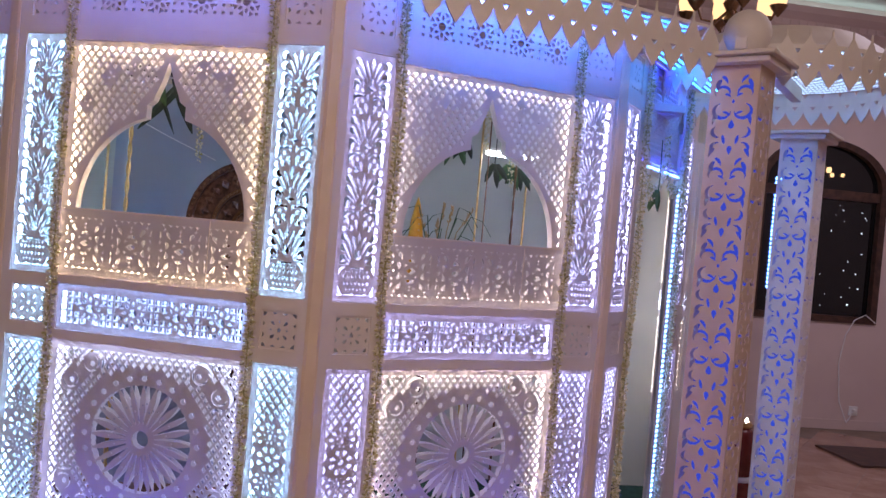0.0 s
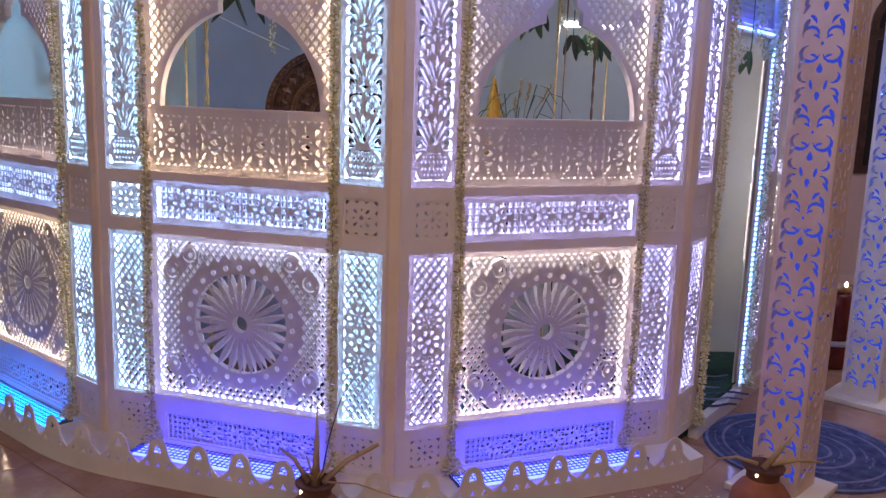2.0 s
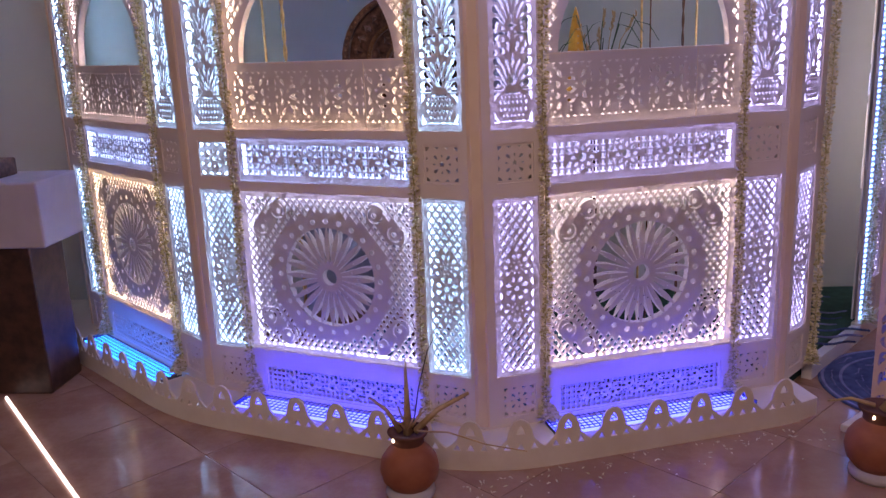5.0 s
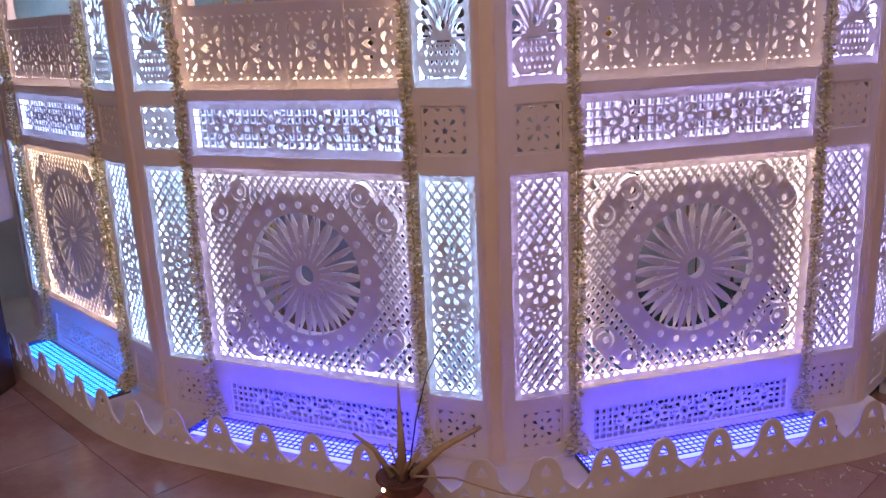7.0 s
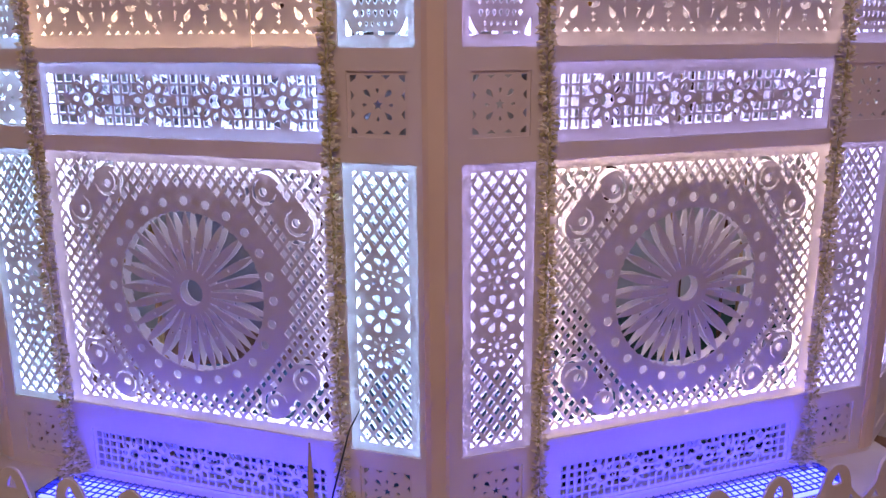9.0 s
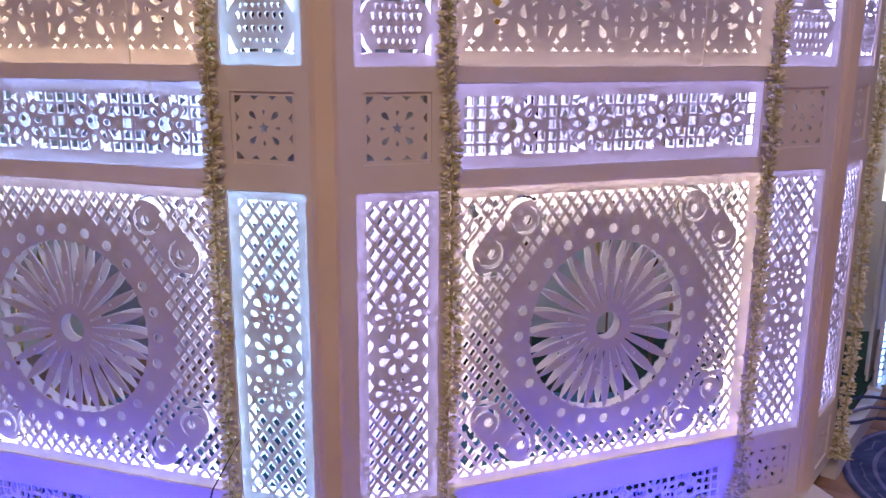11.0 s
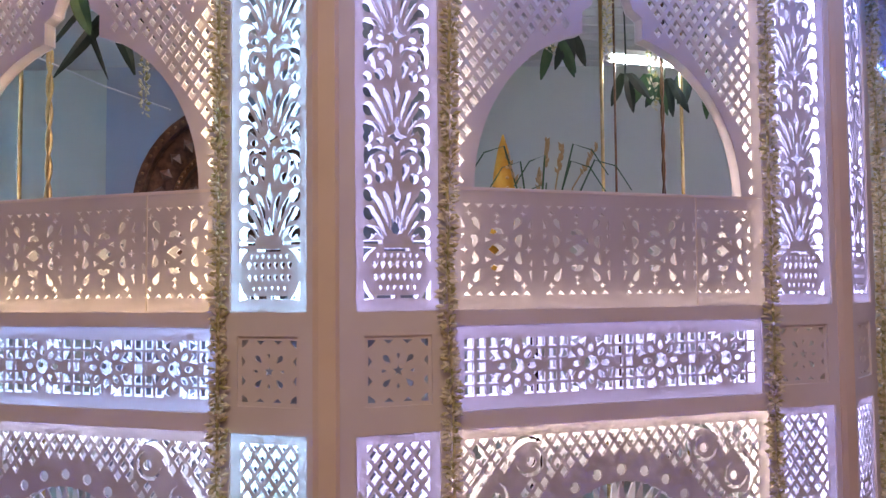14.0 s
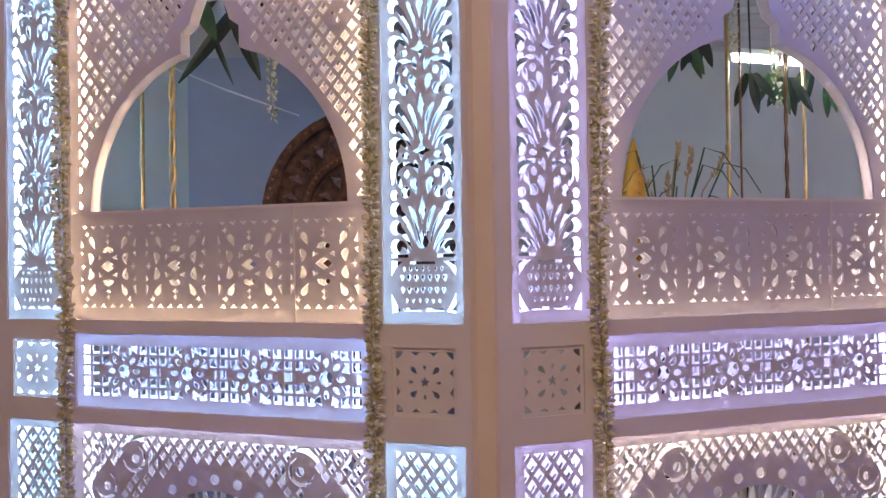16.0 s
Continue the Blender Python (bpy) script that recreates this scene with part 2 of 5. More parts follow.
def lattice(x0, z0, x1, z1, px, pz, rx, rz, keep=lambda x, z: True):
    """Diamond holes in staggered rows, cut off straight at the border."""
    out = []
    nx, nz = int((x1 - x0) / px + 1e-6), int((z1 - z0) / pz + 1e-6)
    ox, oz = (x0 + x1 - nx * px) / 2, (z0 + z1 - nz * pz) / 2
    for j in range(-1, 2 * nz + 2):
        for i in range(-1, nx + 2):
            x, z = ox + (i + (0.5 if j % 2 else 0)) * px, oz + j * pz / 2
            if not keep(x, z):
                continue
            q = dia(x, z, rx, rz)
            if x - rx < x0 or x + rx > x1 or z - rz < z0 or z + rz > z1:
                for a, b, d in ((1, 0, x0), (-1, 0, -x1), (0, 1, z0), (0, -1, -z1)):
                    q = clip(q, a, b, d)
            if len(q) > 2 and span(q) > 4e-5:
                out.append(q)
    return out


def narrow_low(w, h):
    """Lattice above and below a chain of three flowers."""
    c, d = w / 2, h / 2
    keep = lambda x, z: ((x - c) / 0.066) ** 2 + (max(0.0, abs(z - d) - 0.085) / 0.072) ** 2 > 1 if abs(z - d) > 0.085 else abs(x - c) > 0.064
    out = lattice(0.026, 0.022, w - 0.026, h - 0.022, 0.0372, 0.0490, 0.0126, 0.0166, keep)
    out.append(circ(c, d, 0.0125, 10))
    for q in (d - 0.090, d + 0.090):
        out.append(circ(c, q, 0.0068, 8, 0.0115))
        for i in range(8):
            a = math.pi / 4 * (i + 0.5)
            out.append(drop(c - math.sin(a) * 0.017, q + math.cos(a) * 0.017, 0.012, 0.009, a))
    for i in range(8):
        a = math.pi / 4 * (i + 0.5)
        out.append(drop(c - math.sin(a) * 0.024, d + math.cos(a) * 0.026, 0.028, 0.021, a))
    for g in (-1, 1):
        for f in (-1, 1):
            for a, r, ln, wd in ((0.22, 0.036, 0.024, 0.019), (0.85, 0.036, 0.024, 0.019), (1.45, 0.036, 0.022, 0.017), (2.05, 0.036, 0.018, 0.015)):
                b = a * f if g > 0 else math.pi - a * f
                out.append(drop(c - math.sin(b) * r, d + g * 0.090 + math.cos(b) * r, ln, wd, b))
            out.append([(c + f * 0.061, d + g * 0.030), (c + f * 0.072, d + g * 0.010), (c + f * 0.072, d + g * 0.046)])
            out.append([(c + f * 0.063, d + g * 0.074), (c + f * 0.073, d + g * 0.056), (c + f * 0.073, d + g * 0.088)])
    return out


def narrow_up(w, h):
    """A vase with plumes and scrolls one above another."""
    out, c = [], w / 2
    for j, (z, k, sw, ln, wd) in enumerate(((0.048, 6, 0.088, 0.012, 0.008), (0.070, 7, 0.110, 0.017, 0.0115), (0.098, 7, 0.114, 0.018, 0.0125), (0.121, 7, 0.100, 0.013, 0.009))):
        for i in range(k):
            x = c + (i - (k - 1) / 2) * sw / (k - 0.6)
            out.append(drop(x, z, ln, wd))
    out.append(rect(c - 0.050, 0.030, c - 0.006, 0.037))
    out.append(rect(c + 0.006, 0.030, c + 0.050, 0.037))
    out.append(rect(c - 0.032, 0.139, c + 0.030, 0.146))
    for f in (-1, 1):
        out.append([(c + f * 0.080, 0.026), (c + f * 0.080, 0.072), (c + f * 0.068, 0.046), (c + f * 0.056, 0.030)])
        out.append([(c + f * 0.080, 0.112), (c + f * 0.080, 0.148), (c + f * 0.050, 0.146), (c + f * 0.066, 0.134)])
        out.append(rect(min(c + f * 0.036, c + f * 0.080), 0.155, max(c + f * 0.036, c + f * 0.080), 0.163))
    unit = 0.240
    for k in range(4):
        z = 0.168 + k * unit
        e = [drop(c, z + 0.052, 0.044, 0.032, math.pi) if k == 0 else drop(c, z + 0.012, 0.030, 0.012),
             dia(c, z + 0.098, 0.0095, 0.034), star(c, z + 0.236, 0.024, 4, 0.42)]
        for f in (-1, 1):
            for zz in (0.014, 0.058, 0.100):
                e.append(circ(c + f * 0.0665, z + zz, 0.0150, 12, 0.0172))
            e.append(circ(c + f * 0.0700, z + 0.134, 0.0105, 10, 0.0120))
            e.append(comma(c + f * 0.011, z + 0.034, 0.078, 0.012, -0.06, 0.20, f))
            e.append(comma(c + f * 0.019, z + 0.020, 0.096, 0.013, -0.24, 0.22, f))
            e.append(comma(c + f * 0.027, z + 0.006, 0.080, 0.013, -0.40, 0.20, f))
            e.append(comma(c + f * 0.034, z - 0.002, 0.040, 0.012, -0.48, 0.24, f))
            e.append(drop(c + f * 0.014, z + 0.132, 0.044, 0.019, -0.22 * f))
            e.append(circ(c + f * 0.041, z + 0.140, 0.0120, 10, 0.0140))
            e.append(comma(c + f * 0.050, z + 0.150, 0.032, 0.014, -0.62, -0.30, f))
            e.append(crescent(c + f * 0.040, z + 0.186, 0.0280, 1.1, 3.9, 0.46, f))
            e.append(circ(c + f * 0.038, z + 0.183, 0.0085, 9, 0.0110))
            e.append(comma(c + f * 0.0745, z + 0.160, 0.058, 0.017, 0.05, -0.10, f))
            e.append(drop(c + f * 0.010, z + 0.182, 0.034, 0.011, -0.15 * f))
            e.append(circ(c + f * 0.0690, z + 0.232, 0.0125, 10, 0.0140))
            e.append(circ(c + f * 0.0400, z + 0.226, 0.0100, 9, 0.0085))
        for q in e:
            q = clip(clip(q, 0, -1, -(h - 0.022)), 1, 0, c - 0.082)
            q = clip(q, -1, 0, -(c + 0.082))
            if len(q) > 2 and span(q) > 3e-5:
                out.append(q)
    return out


def clip(poly, a, b, d):
    """The part of a polygon where a*x + b*z >= d."""
    out = []
    for p, q in zip(poly, poly[1:] + poly[:1]):
        u, v = a * p[0] + b * p[1] - d, a * q[0] + b * q[1] - d
        if u >= 0:
            out.append(p)
        if (u > 0 > v) or (u < 0 < v):
            t = u / (u - v)
            out.append((p[0] + (q[0] - p[0]) * t, p[1] + (q[1] - p[1]) * t))
    return out


def span(poly):
    return abs(sum(a[0] * b[1] - b[0] * a[1] for a, b in zip(poly, poly[1:] + poly[:1]))) / 2


def grid_band(w, h, pitch=0.0300, hole=0.0222, n=4, mx=0.018, mz=0.029, ring_r=0.098):
    """Square grid, cut away round rosettes of eight petals."""
    out = []
    cols, rows = int((w - 2 * mx) / pitch), max(3, int(round((h - 2 * mz) / (pitch * 0.96))))
    px, pz = (w - 2 * mx) / cols, (h - 2 * mz) / rows
    cs = [w * (0.180 + 0.688 * i / (n - 1)) for i in range(n)]
    rr = min(h / 2 - mz, 0.080)
    lim = ring_r * rr / 0.080
    for i in range(cols):
        for j in range(rows):
            x, z = mx + (i + 0.5) * px, mz + (j + 0.5) * pz
            q = min(cs, key=lambda v: abs(v - x))
            hx, hz = hole / 2 * px / pitch, hole / 2 * pz / (pitch * 0.96)
            sq = rect(x - hx, z - hz, x + hx, z + hz)
            fx, fz = (1 if x > q else -1), (1 if z > h / 2 else -1)
            if abs(x - q) < hx:
                sq = clip(sq, 0, fz, fz * h / 2 + lim - hx)
            elif abs(z - h / 2) < hz:
                sq = clip(sq, fx, 0, fx * q + lim - hz * 0.4)
            else:
                sq = clip(sq, fx, fz, fx * q + fz * h / 2 + lim)
            if len(sq) > 2 and span(sq) > 3.5e-5:
                out.append(sq)
    for q in cs:
        out.append(circ(q, h / 2, rr * 0.27, 8))
        for i in range(8):
            a = math.pi * 2 * i / 8
            out.append(turned(circ(0, 0, rr * 0.115, 8, rr * 0.17), q - math.sin(a) * rr * 0.56, h / 2 + math.cos(a) * rr * 0.56, a))
            b = a + math.pi / 8
            x, z = q - math.sin(b) * rr * 0.82, h / 2 + math.cos(b) * rr * 0.82
            out.append(turned([(-rr * 0.19, rr * 0.10), (0, -rr * 0.20), (rr * 0.19, rr * 0.10)], x, z, b))
    return out


def small_square(w, h):
    out, c, d = [], w / 2, h / 2
    out.append(star(c, d, w * 0.085))
    for i in range(4):
        a = math.pi / 4 + i * math.pi / 2
        out.append(drop(c - math.sin(a) * w * 0.16, d + math.cos(a) * h * 0.16, w * 0.15, w * 0.085, a))
        b = i * math.pi / 2
        out.append(drop(c - math.sin(b) * w * 0.17, d + math.cos(b) * h * 0.17, w * 0.08, w * 0.05, b))
    e = 0.055
    for f in (0, 1):
        for g in (0, 1):
            x, z = (e * w if f == 0 else w - e * w), (e * h if g == 0 else h - e * h)
            sx, sz = (1 if f == 0 else -1), (1 if g == 0 else -1)
            out.append([(x, z), (x + sx * w * 0.11, z), (x + sx * w * 0.09, z + sz * h * 0.05), (x + sx * w * 0.03, z + sz * h * 0.10), (x, z + sz * h * 0.11)])
    for i in range(2):
        for x in (0.36, 0.64):
            z = (0.06, 0.94)[i]
            s = (1, -1)[i]
            out.append([(w * (x - 0.075), h * z), (w * (x + 0.075), h * z), (w * x, h * (z + s * 0.06))])
            out.append([(w * z, h * (x - 0.075)), (w * z, h * (x + 0.075)), (w * (z + s * 0.06), h * x)])
    return out


def floral(w, h):
    out, z = [], h * 0.50
    for x in (0.1256, 0.3416, 0.5653, 0.7750):
        out.append([(x - 0.023, z), (x - 0.012, z + 0.011), (x + 0.002, z + 0.018), (x + 0.014, z + 0.010), (x + 0.022, z), (x + 0.012, z - 0.011), (x, z - 0.018), (x - 0.012, z - 0.010)])
        for g in (-1, 1):
            out.append([(x - 0.018, z + g * 0.046), (x - 0.006, z + g * 0.043), (x, z + g * 0.049), (x + 0.006, z + g * 0.043), (x + 0.018, z + g * 0.046), (x + 0.014, z + g * 0.058), (x, z + g * 0.064), (x - 0.014, z + g * 0.058)])
            out.append(star(x, z + g * 0.080, 0.0085, 4, 0.5))
            out.append(star(x, z + g * 0.098, 0.0078, 4, 0.45))
            for f in (-1, 1):
                out.append([(x + f * 0.014, z + g * 0.028), (x + f * 0.031, z + g * 0.020), (x + f * 0.029, z + g * 0.036)])
                out.append(comma(x + f * 0.060, z + g * 0.007, 0.036, 0.018, (0.30 if g > 0 else math.pi - 0.30), 0.25 * g, f))
                out.append(drop(x + f * 0.044, z + g * 0.056, 0.040, 0.019, (-0.42 if g > 0 else math.pi + 0.42) * f))
                out.append(star(x + f * 0.071, z + g * 0.104, 0.0095, 4, 0.45))
                out.append([(x + f * 0.092, z + g * 0.060), (x + f * 0.092, z + g * 0.092), (x + f * 0.082, z + g * 0.064)])
                out.append([(x + f * 0.092, z + g * 0.030), (x + f * 0.092, z + g * 0.048), (x + f * 0.083, z + g * 0.043)])
            for i in range(6):
                q = x + (i - 2.5) * 0.031
                out.append([(q - 0.010, z + g * 0.130), (q + 0.009, z + g * 0.130), (q, z + g * 0.119)])
        for f in (-1, 1):
            out.append(star(x + f * 0.083, z, 0.0105, 4, 0.4))
    return [[(p[0], z + 0.84 * (p[1] - z)) for p in q] for q in out]


def arch_line(c, half, rise, top, n=14):
    """Half of the ogee opening, from the sill up to the apex, seen from its left foot."""
    p = []
    t1 = math.acos(0.088 / half)
    for i in range(n + 1):
        t = t1 * i / n
        p.append((c - half * math.cos(t), rise * math.sin(t)))
    z = p[-1][1]
    p += [(c - 0.088, z + 0.055), (c - 0.060, z + 0.075), (c - 0.052, z + 0.100), (c - 0.030, z + 0.150), (c - 0.016, z + 0.190), (c - 0.006, top - 0.012)]
    return p


def arch_board(w, h):
    c = w / 2
    lf = arch_line(c, 0.386, 0.415, 0.640)
    rt = [(2 * c - x, z) for x, z in lf]
    outer = [(0, 0)] + lf + [(c, 0.640)] + rt[::-1] + [(w, 0), (w, h), (0, h)]
    poly = lf + [(c, 0.66)]

    def clear(x, z):
        # distance from the opening's edge
        xx = c - abs(x - c)
        if z < 0.42 and ((xx - c) / 0.386) ** 2 + (z / 0.415) ** 2 < 1:
            return False
        d = min(math.hypot(xx - a, z - b) for a, b in dense)
        if z > 0.40 and xx > c - 0.088 and z < 0.64 and abs(xx - c) < 0.09 * (0.66 - z) / 0.24:
            return False
        if d < 0.028:
            return False
        for q in ((c - 0.265, 0.575, 0.040), (c - 0.365, 0.455, 0.034), (c - 0.165, 0.615, 0.030)):
            if math.hypot(xx - q[0], z - q[1]) < q[2]:
                return False
        return True
    dense = []
    for a, b in zip(poly, poly[1:]):
        for k in range(5):
            dense.append((a[0] + (b[0] - a[0]) * k / 5, a[1] + (b[1] - a[1]) * k / 5))
    holes = lattice(0.030, 0.012, w - 0.030, h - 0.024, 0.0385, 0.0480, 0.0128, 0.0158, clear)
    for f in (-1, 1):
        for q in ((0.265, 0.575), (0.365, 0.455), (0.165, 0.615)):
            for k in range(3):
                a = k * 2.1 + q[0] * 9
                holes.append(drop(c + f * q[0] - math.sin(a) * 0.004, q[1] + math.cos(a) * 0.004, 0.016, 0.010, a, 1))
    return outer, holes


def wheel_board(w, h):
    """A spoked wheel in a ring, lattice round it and paired scrolls in the corners."""
    c, d = w / 2, h / 2
    eyes = ((0.205, 0.088), (0.112, 0.166))

    def keep(x, z):
        ax, az = c - abs(x - c), d - abs(z - d)
        if math.hypot(x - c, z - d) < 0.304:
            return False
        if any(math.hypot(ax - a, az - b) < 0.050 for a, b in eyes):
            return False
        return math.hypot(ax - 0.165, az - 0.132) > 0.026
    out = lattice(0.034, 0.026, w - 0.034, h - 0.026, 0.0352, 0.0445, 0.0120, 0.0152, keep)
    for i in range(24):
        a = 2 * math.pi * (i + 0.5) / 24
        ca, sa = math.cos(a), math.sin(a)
        pl = [(0.066, -0.0024), (0.124, -0.0058), (0.170, -0.0100), (0.207, -0.0200), (0.228, -0.0282), (0.231, -0.0110), (0.227, 0.0), (0.231, 0.0110), (0.228, 0.0282), (0.207, 0.0200), (0.170, 0.0100), (0.124, 0.0058), (0.066, 0.0024)]
        out.append([(c + r * ca - t * sa, d + r * sa + t * ca) for r, t in pl])
        b = 2 * math.pi * i / 24
        out.append(circ(c + 0.260 * math.cos(b), d + 0.260 * math.sin(b), 0.0135, 10))
        r = 0.122 if i % 2 else 0.146
        out.append(circ(c + r * math.cos(b), d + r * math.sin(b), 0.0046, 6))
    out.append(circ(c, d, 0.038, 18))
    for fx in (-1, 1):
        for fz in (-1, 1):
            for n, (ex, ez) in enumerate(eyes):
                # the eye of the scroll and the slits that follow its curl
                x, z = (ex if fx < 0 else w - ex), (ez if fz < 0 else h - ez)
                out.append(crescent(x, z, 0.037, -0.9 if fz > 0 else 0.9, 4.2, 0.30, -fx))
                out.append(circ(x - fx * 0.004, z, 0.0125, 9))
                lead = (-2.1, -2.9)[n]
                out.append(crescent(x, z, 0.060, lead if fz < 0 else -lead, 2.5, 0.22, -fx))
                far = (0.1, 1.6)[n]
                out.append(crescent(x, z, 0.058, far if fz < 0 else -far, 1.1, 0.24, -fx))
            for ax, az, r in ((0.066, 0.060, 0.018), (0.118, 0.046, 0.011), (0.062, 0.104, 0.011), (0.096, 0.090, 0.013), (0.275, 0.052, 0.012), (0.062, 0.236, 0.012)):
                x, z = (ax if fx < 0 else w - ax), (az if fz < 0 else h - az)
                out.append(drop(x, z - r, 2 * r, 1.5 * r, 0.4 * fx * fz))
    return out


# ------------------------------------------------------------ the pavilion's walls
W = 1.473
E, WN = 0.0586, 0.2008
HB = 0.4374
Z_TOP = 2.80
LEV = dict(base=0.10, low0=0.3176, low1=1.0976, mid0=1.1398, mid1=1.3396, up0=1.375, up1=2.405, sill=1.664, arch1=2.385, fr0=2.445, fr1=2.70)
ANG = {"A": -19.33, "B": 19.33, "C": -41.37, "D": 50.8}


def along(a, u):
    return Vector((math.cos(radians(a)) * u, math.sin(radians(a)) * u, 0))


ORG = {"B": Vector((0, 0, 0)), "A": -along(ANG["A"], W)}
ORG["C"] = ORG["A"] - along(ANG["C"], W)
ORG["D"] = along(ANG["B"], W)
ANG["Z"] = ANG["C"] - 24
ORG["Z"] = ORG["C"] - along(ANG["Z"], W)

n0, n1 = E, E + WN
w0, w1 = W / 2 - HB, W / 2 + HB
h0, h1 = W / 2 - 0.455, W / 2 + 0.455
MESH = {}


def shared(key, make):
    if key not in MESH:
        MESH[key] = make()
    return MESH[key]


def board(kind, w, h, thick=0.005):
    def make():
        if kind == "arch_screen":
            outer, holes = arch_board(w, h)
        else:
            outer = rect(0, 0, w, h)
            holes = {"lattice_screen": lambda: narrow_low(w, h), "vase_screen": lambda: narrow_up(w, h), "grid_band": lambda: grid_band(w, h),
                     "frieze_screen": lambda: grid_band(w, h, 0.036, 0.0125, 4, 0.05, 0.062), "base_screen": lambda: grid_band(w, h, 0.0240, 0.0178, 6, 0.008, 0.008, 0.066),
                     "square_screen": lambda: small_square(w, h), "floral_band": lambda: floral(w, h),
                     "wheel_screen": lambda: wheel_board(w, h)}[kind]()
        return sheet_mesh(kind, outer, holes, thick, M_SHEET)
    return shared((kind, round(w, 3), round(h, 3)), make)


def ring(name, x0, x1, z0, z1, y0, y1, t, material, parent, label=""):
    """A flat band round the inside of an opening."""
    def make():
        bm = bmesh.new()
        w, h = x1 - x0, z1 - z0
        box(bm, 0, t, y0, y1, 0, h)
        box(bm, w - t, w, y0, y1, 0, h)
        box(bm, t, w - t, y0, y1, 0, t)
        box(bm, t, w - t, y0, y1, h - t, h)
        me = bpy.data.meshes.new(name)
        bm.to_mesh(me)
        bm.free()
        me.materials.append(material)
        return me
    ob = link(name, shared((name, material.name, round(x1 - x0, 3), round(z1 - z0, 3), y0, y1), make), material, parent, label)
    ob.location = (x0, 0, z0)
    return ob


DEPTH = 0.052


def back_of(me, material=None):
    """The same cut board in the whiter inner sheet, or in another material."""
    material = material or M_BACK

    def make():
        m2 = me.copy()
        m2.materials.clear()
        m2.materials.append(material)
        return m2
    return shared(("back", me.name, material.name), make)


def panel(wall, kind, x0, x1, z0, z1, led=None, back=True, y=0.006):
    me = board(kind, x1 - x0, z1 - z0)
    if not led and kind in ("square_screen", "base_screen", "frieze_screen"):
        me = back_of(me, M_FRAME)
    ob = link(kind, me, None, wall)
    ob.location = (x0, y, z0)
    if back:
        b = link("back_screen", back_of(me), None, ob)
        b.location = (0, DEPTH - 0.012 - y, 0)
    if led:
        s = ring("led_strip", x0, x1, z0, z1, 0.017, 0.031, 0.005, LED[led], ob, "glowing strip of small lights")
        s.location = (0.003, -y, 0.003)
        s.scale = ((x1 - x0 - 0.006) / (x1 - x0), 1, (z1 - z0 - 0.006) / (z1 - z0))
    return ob


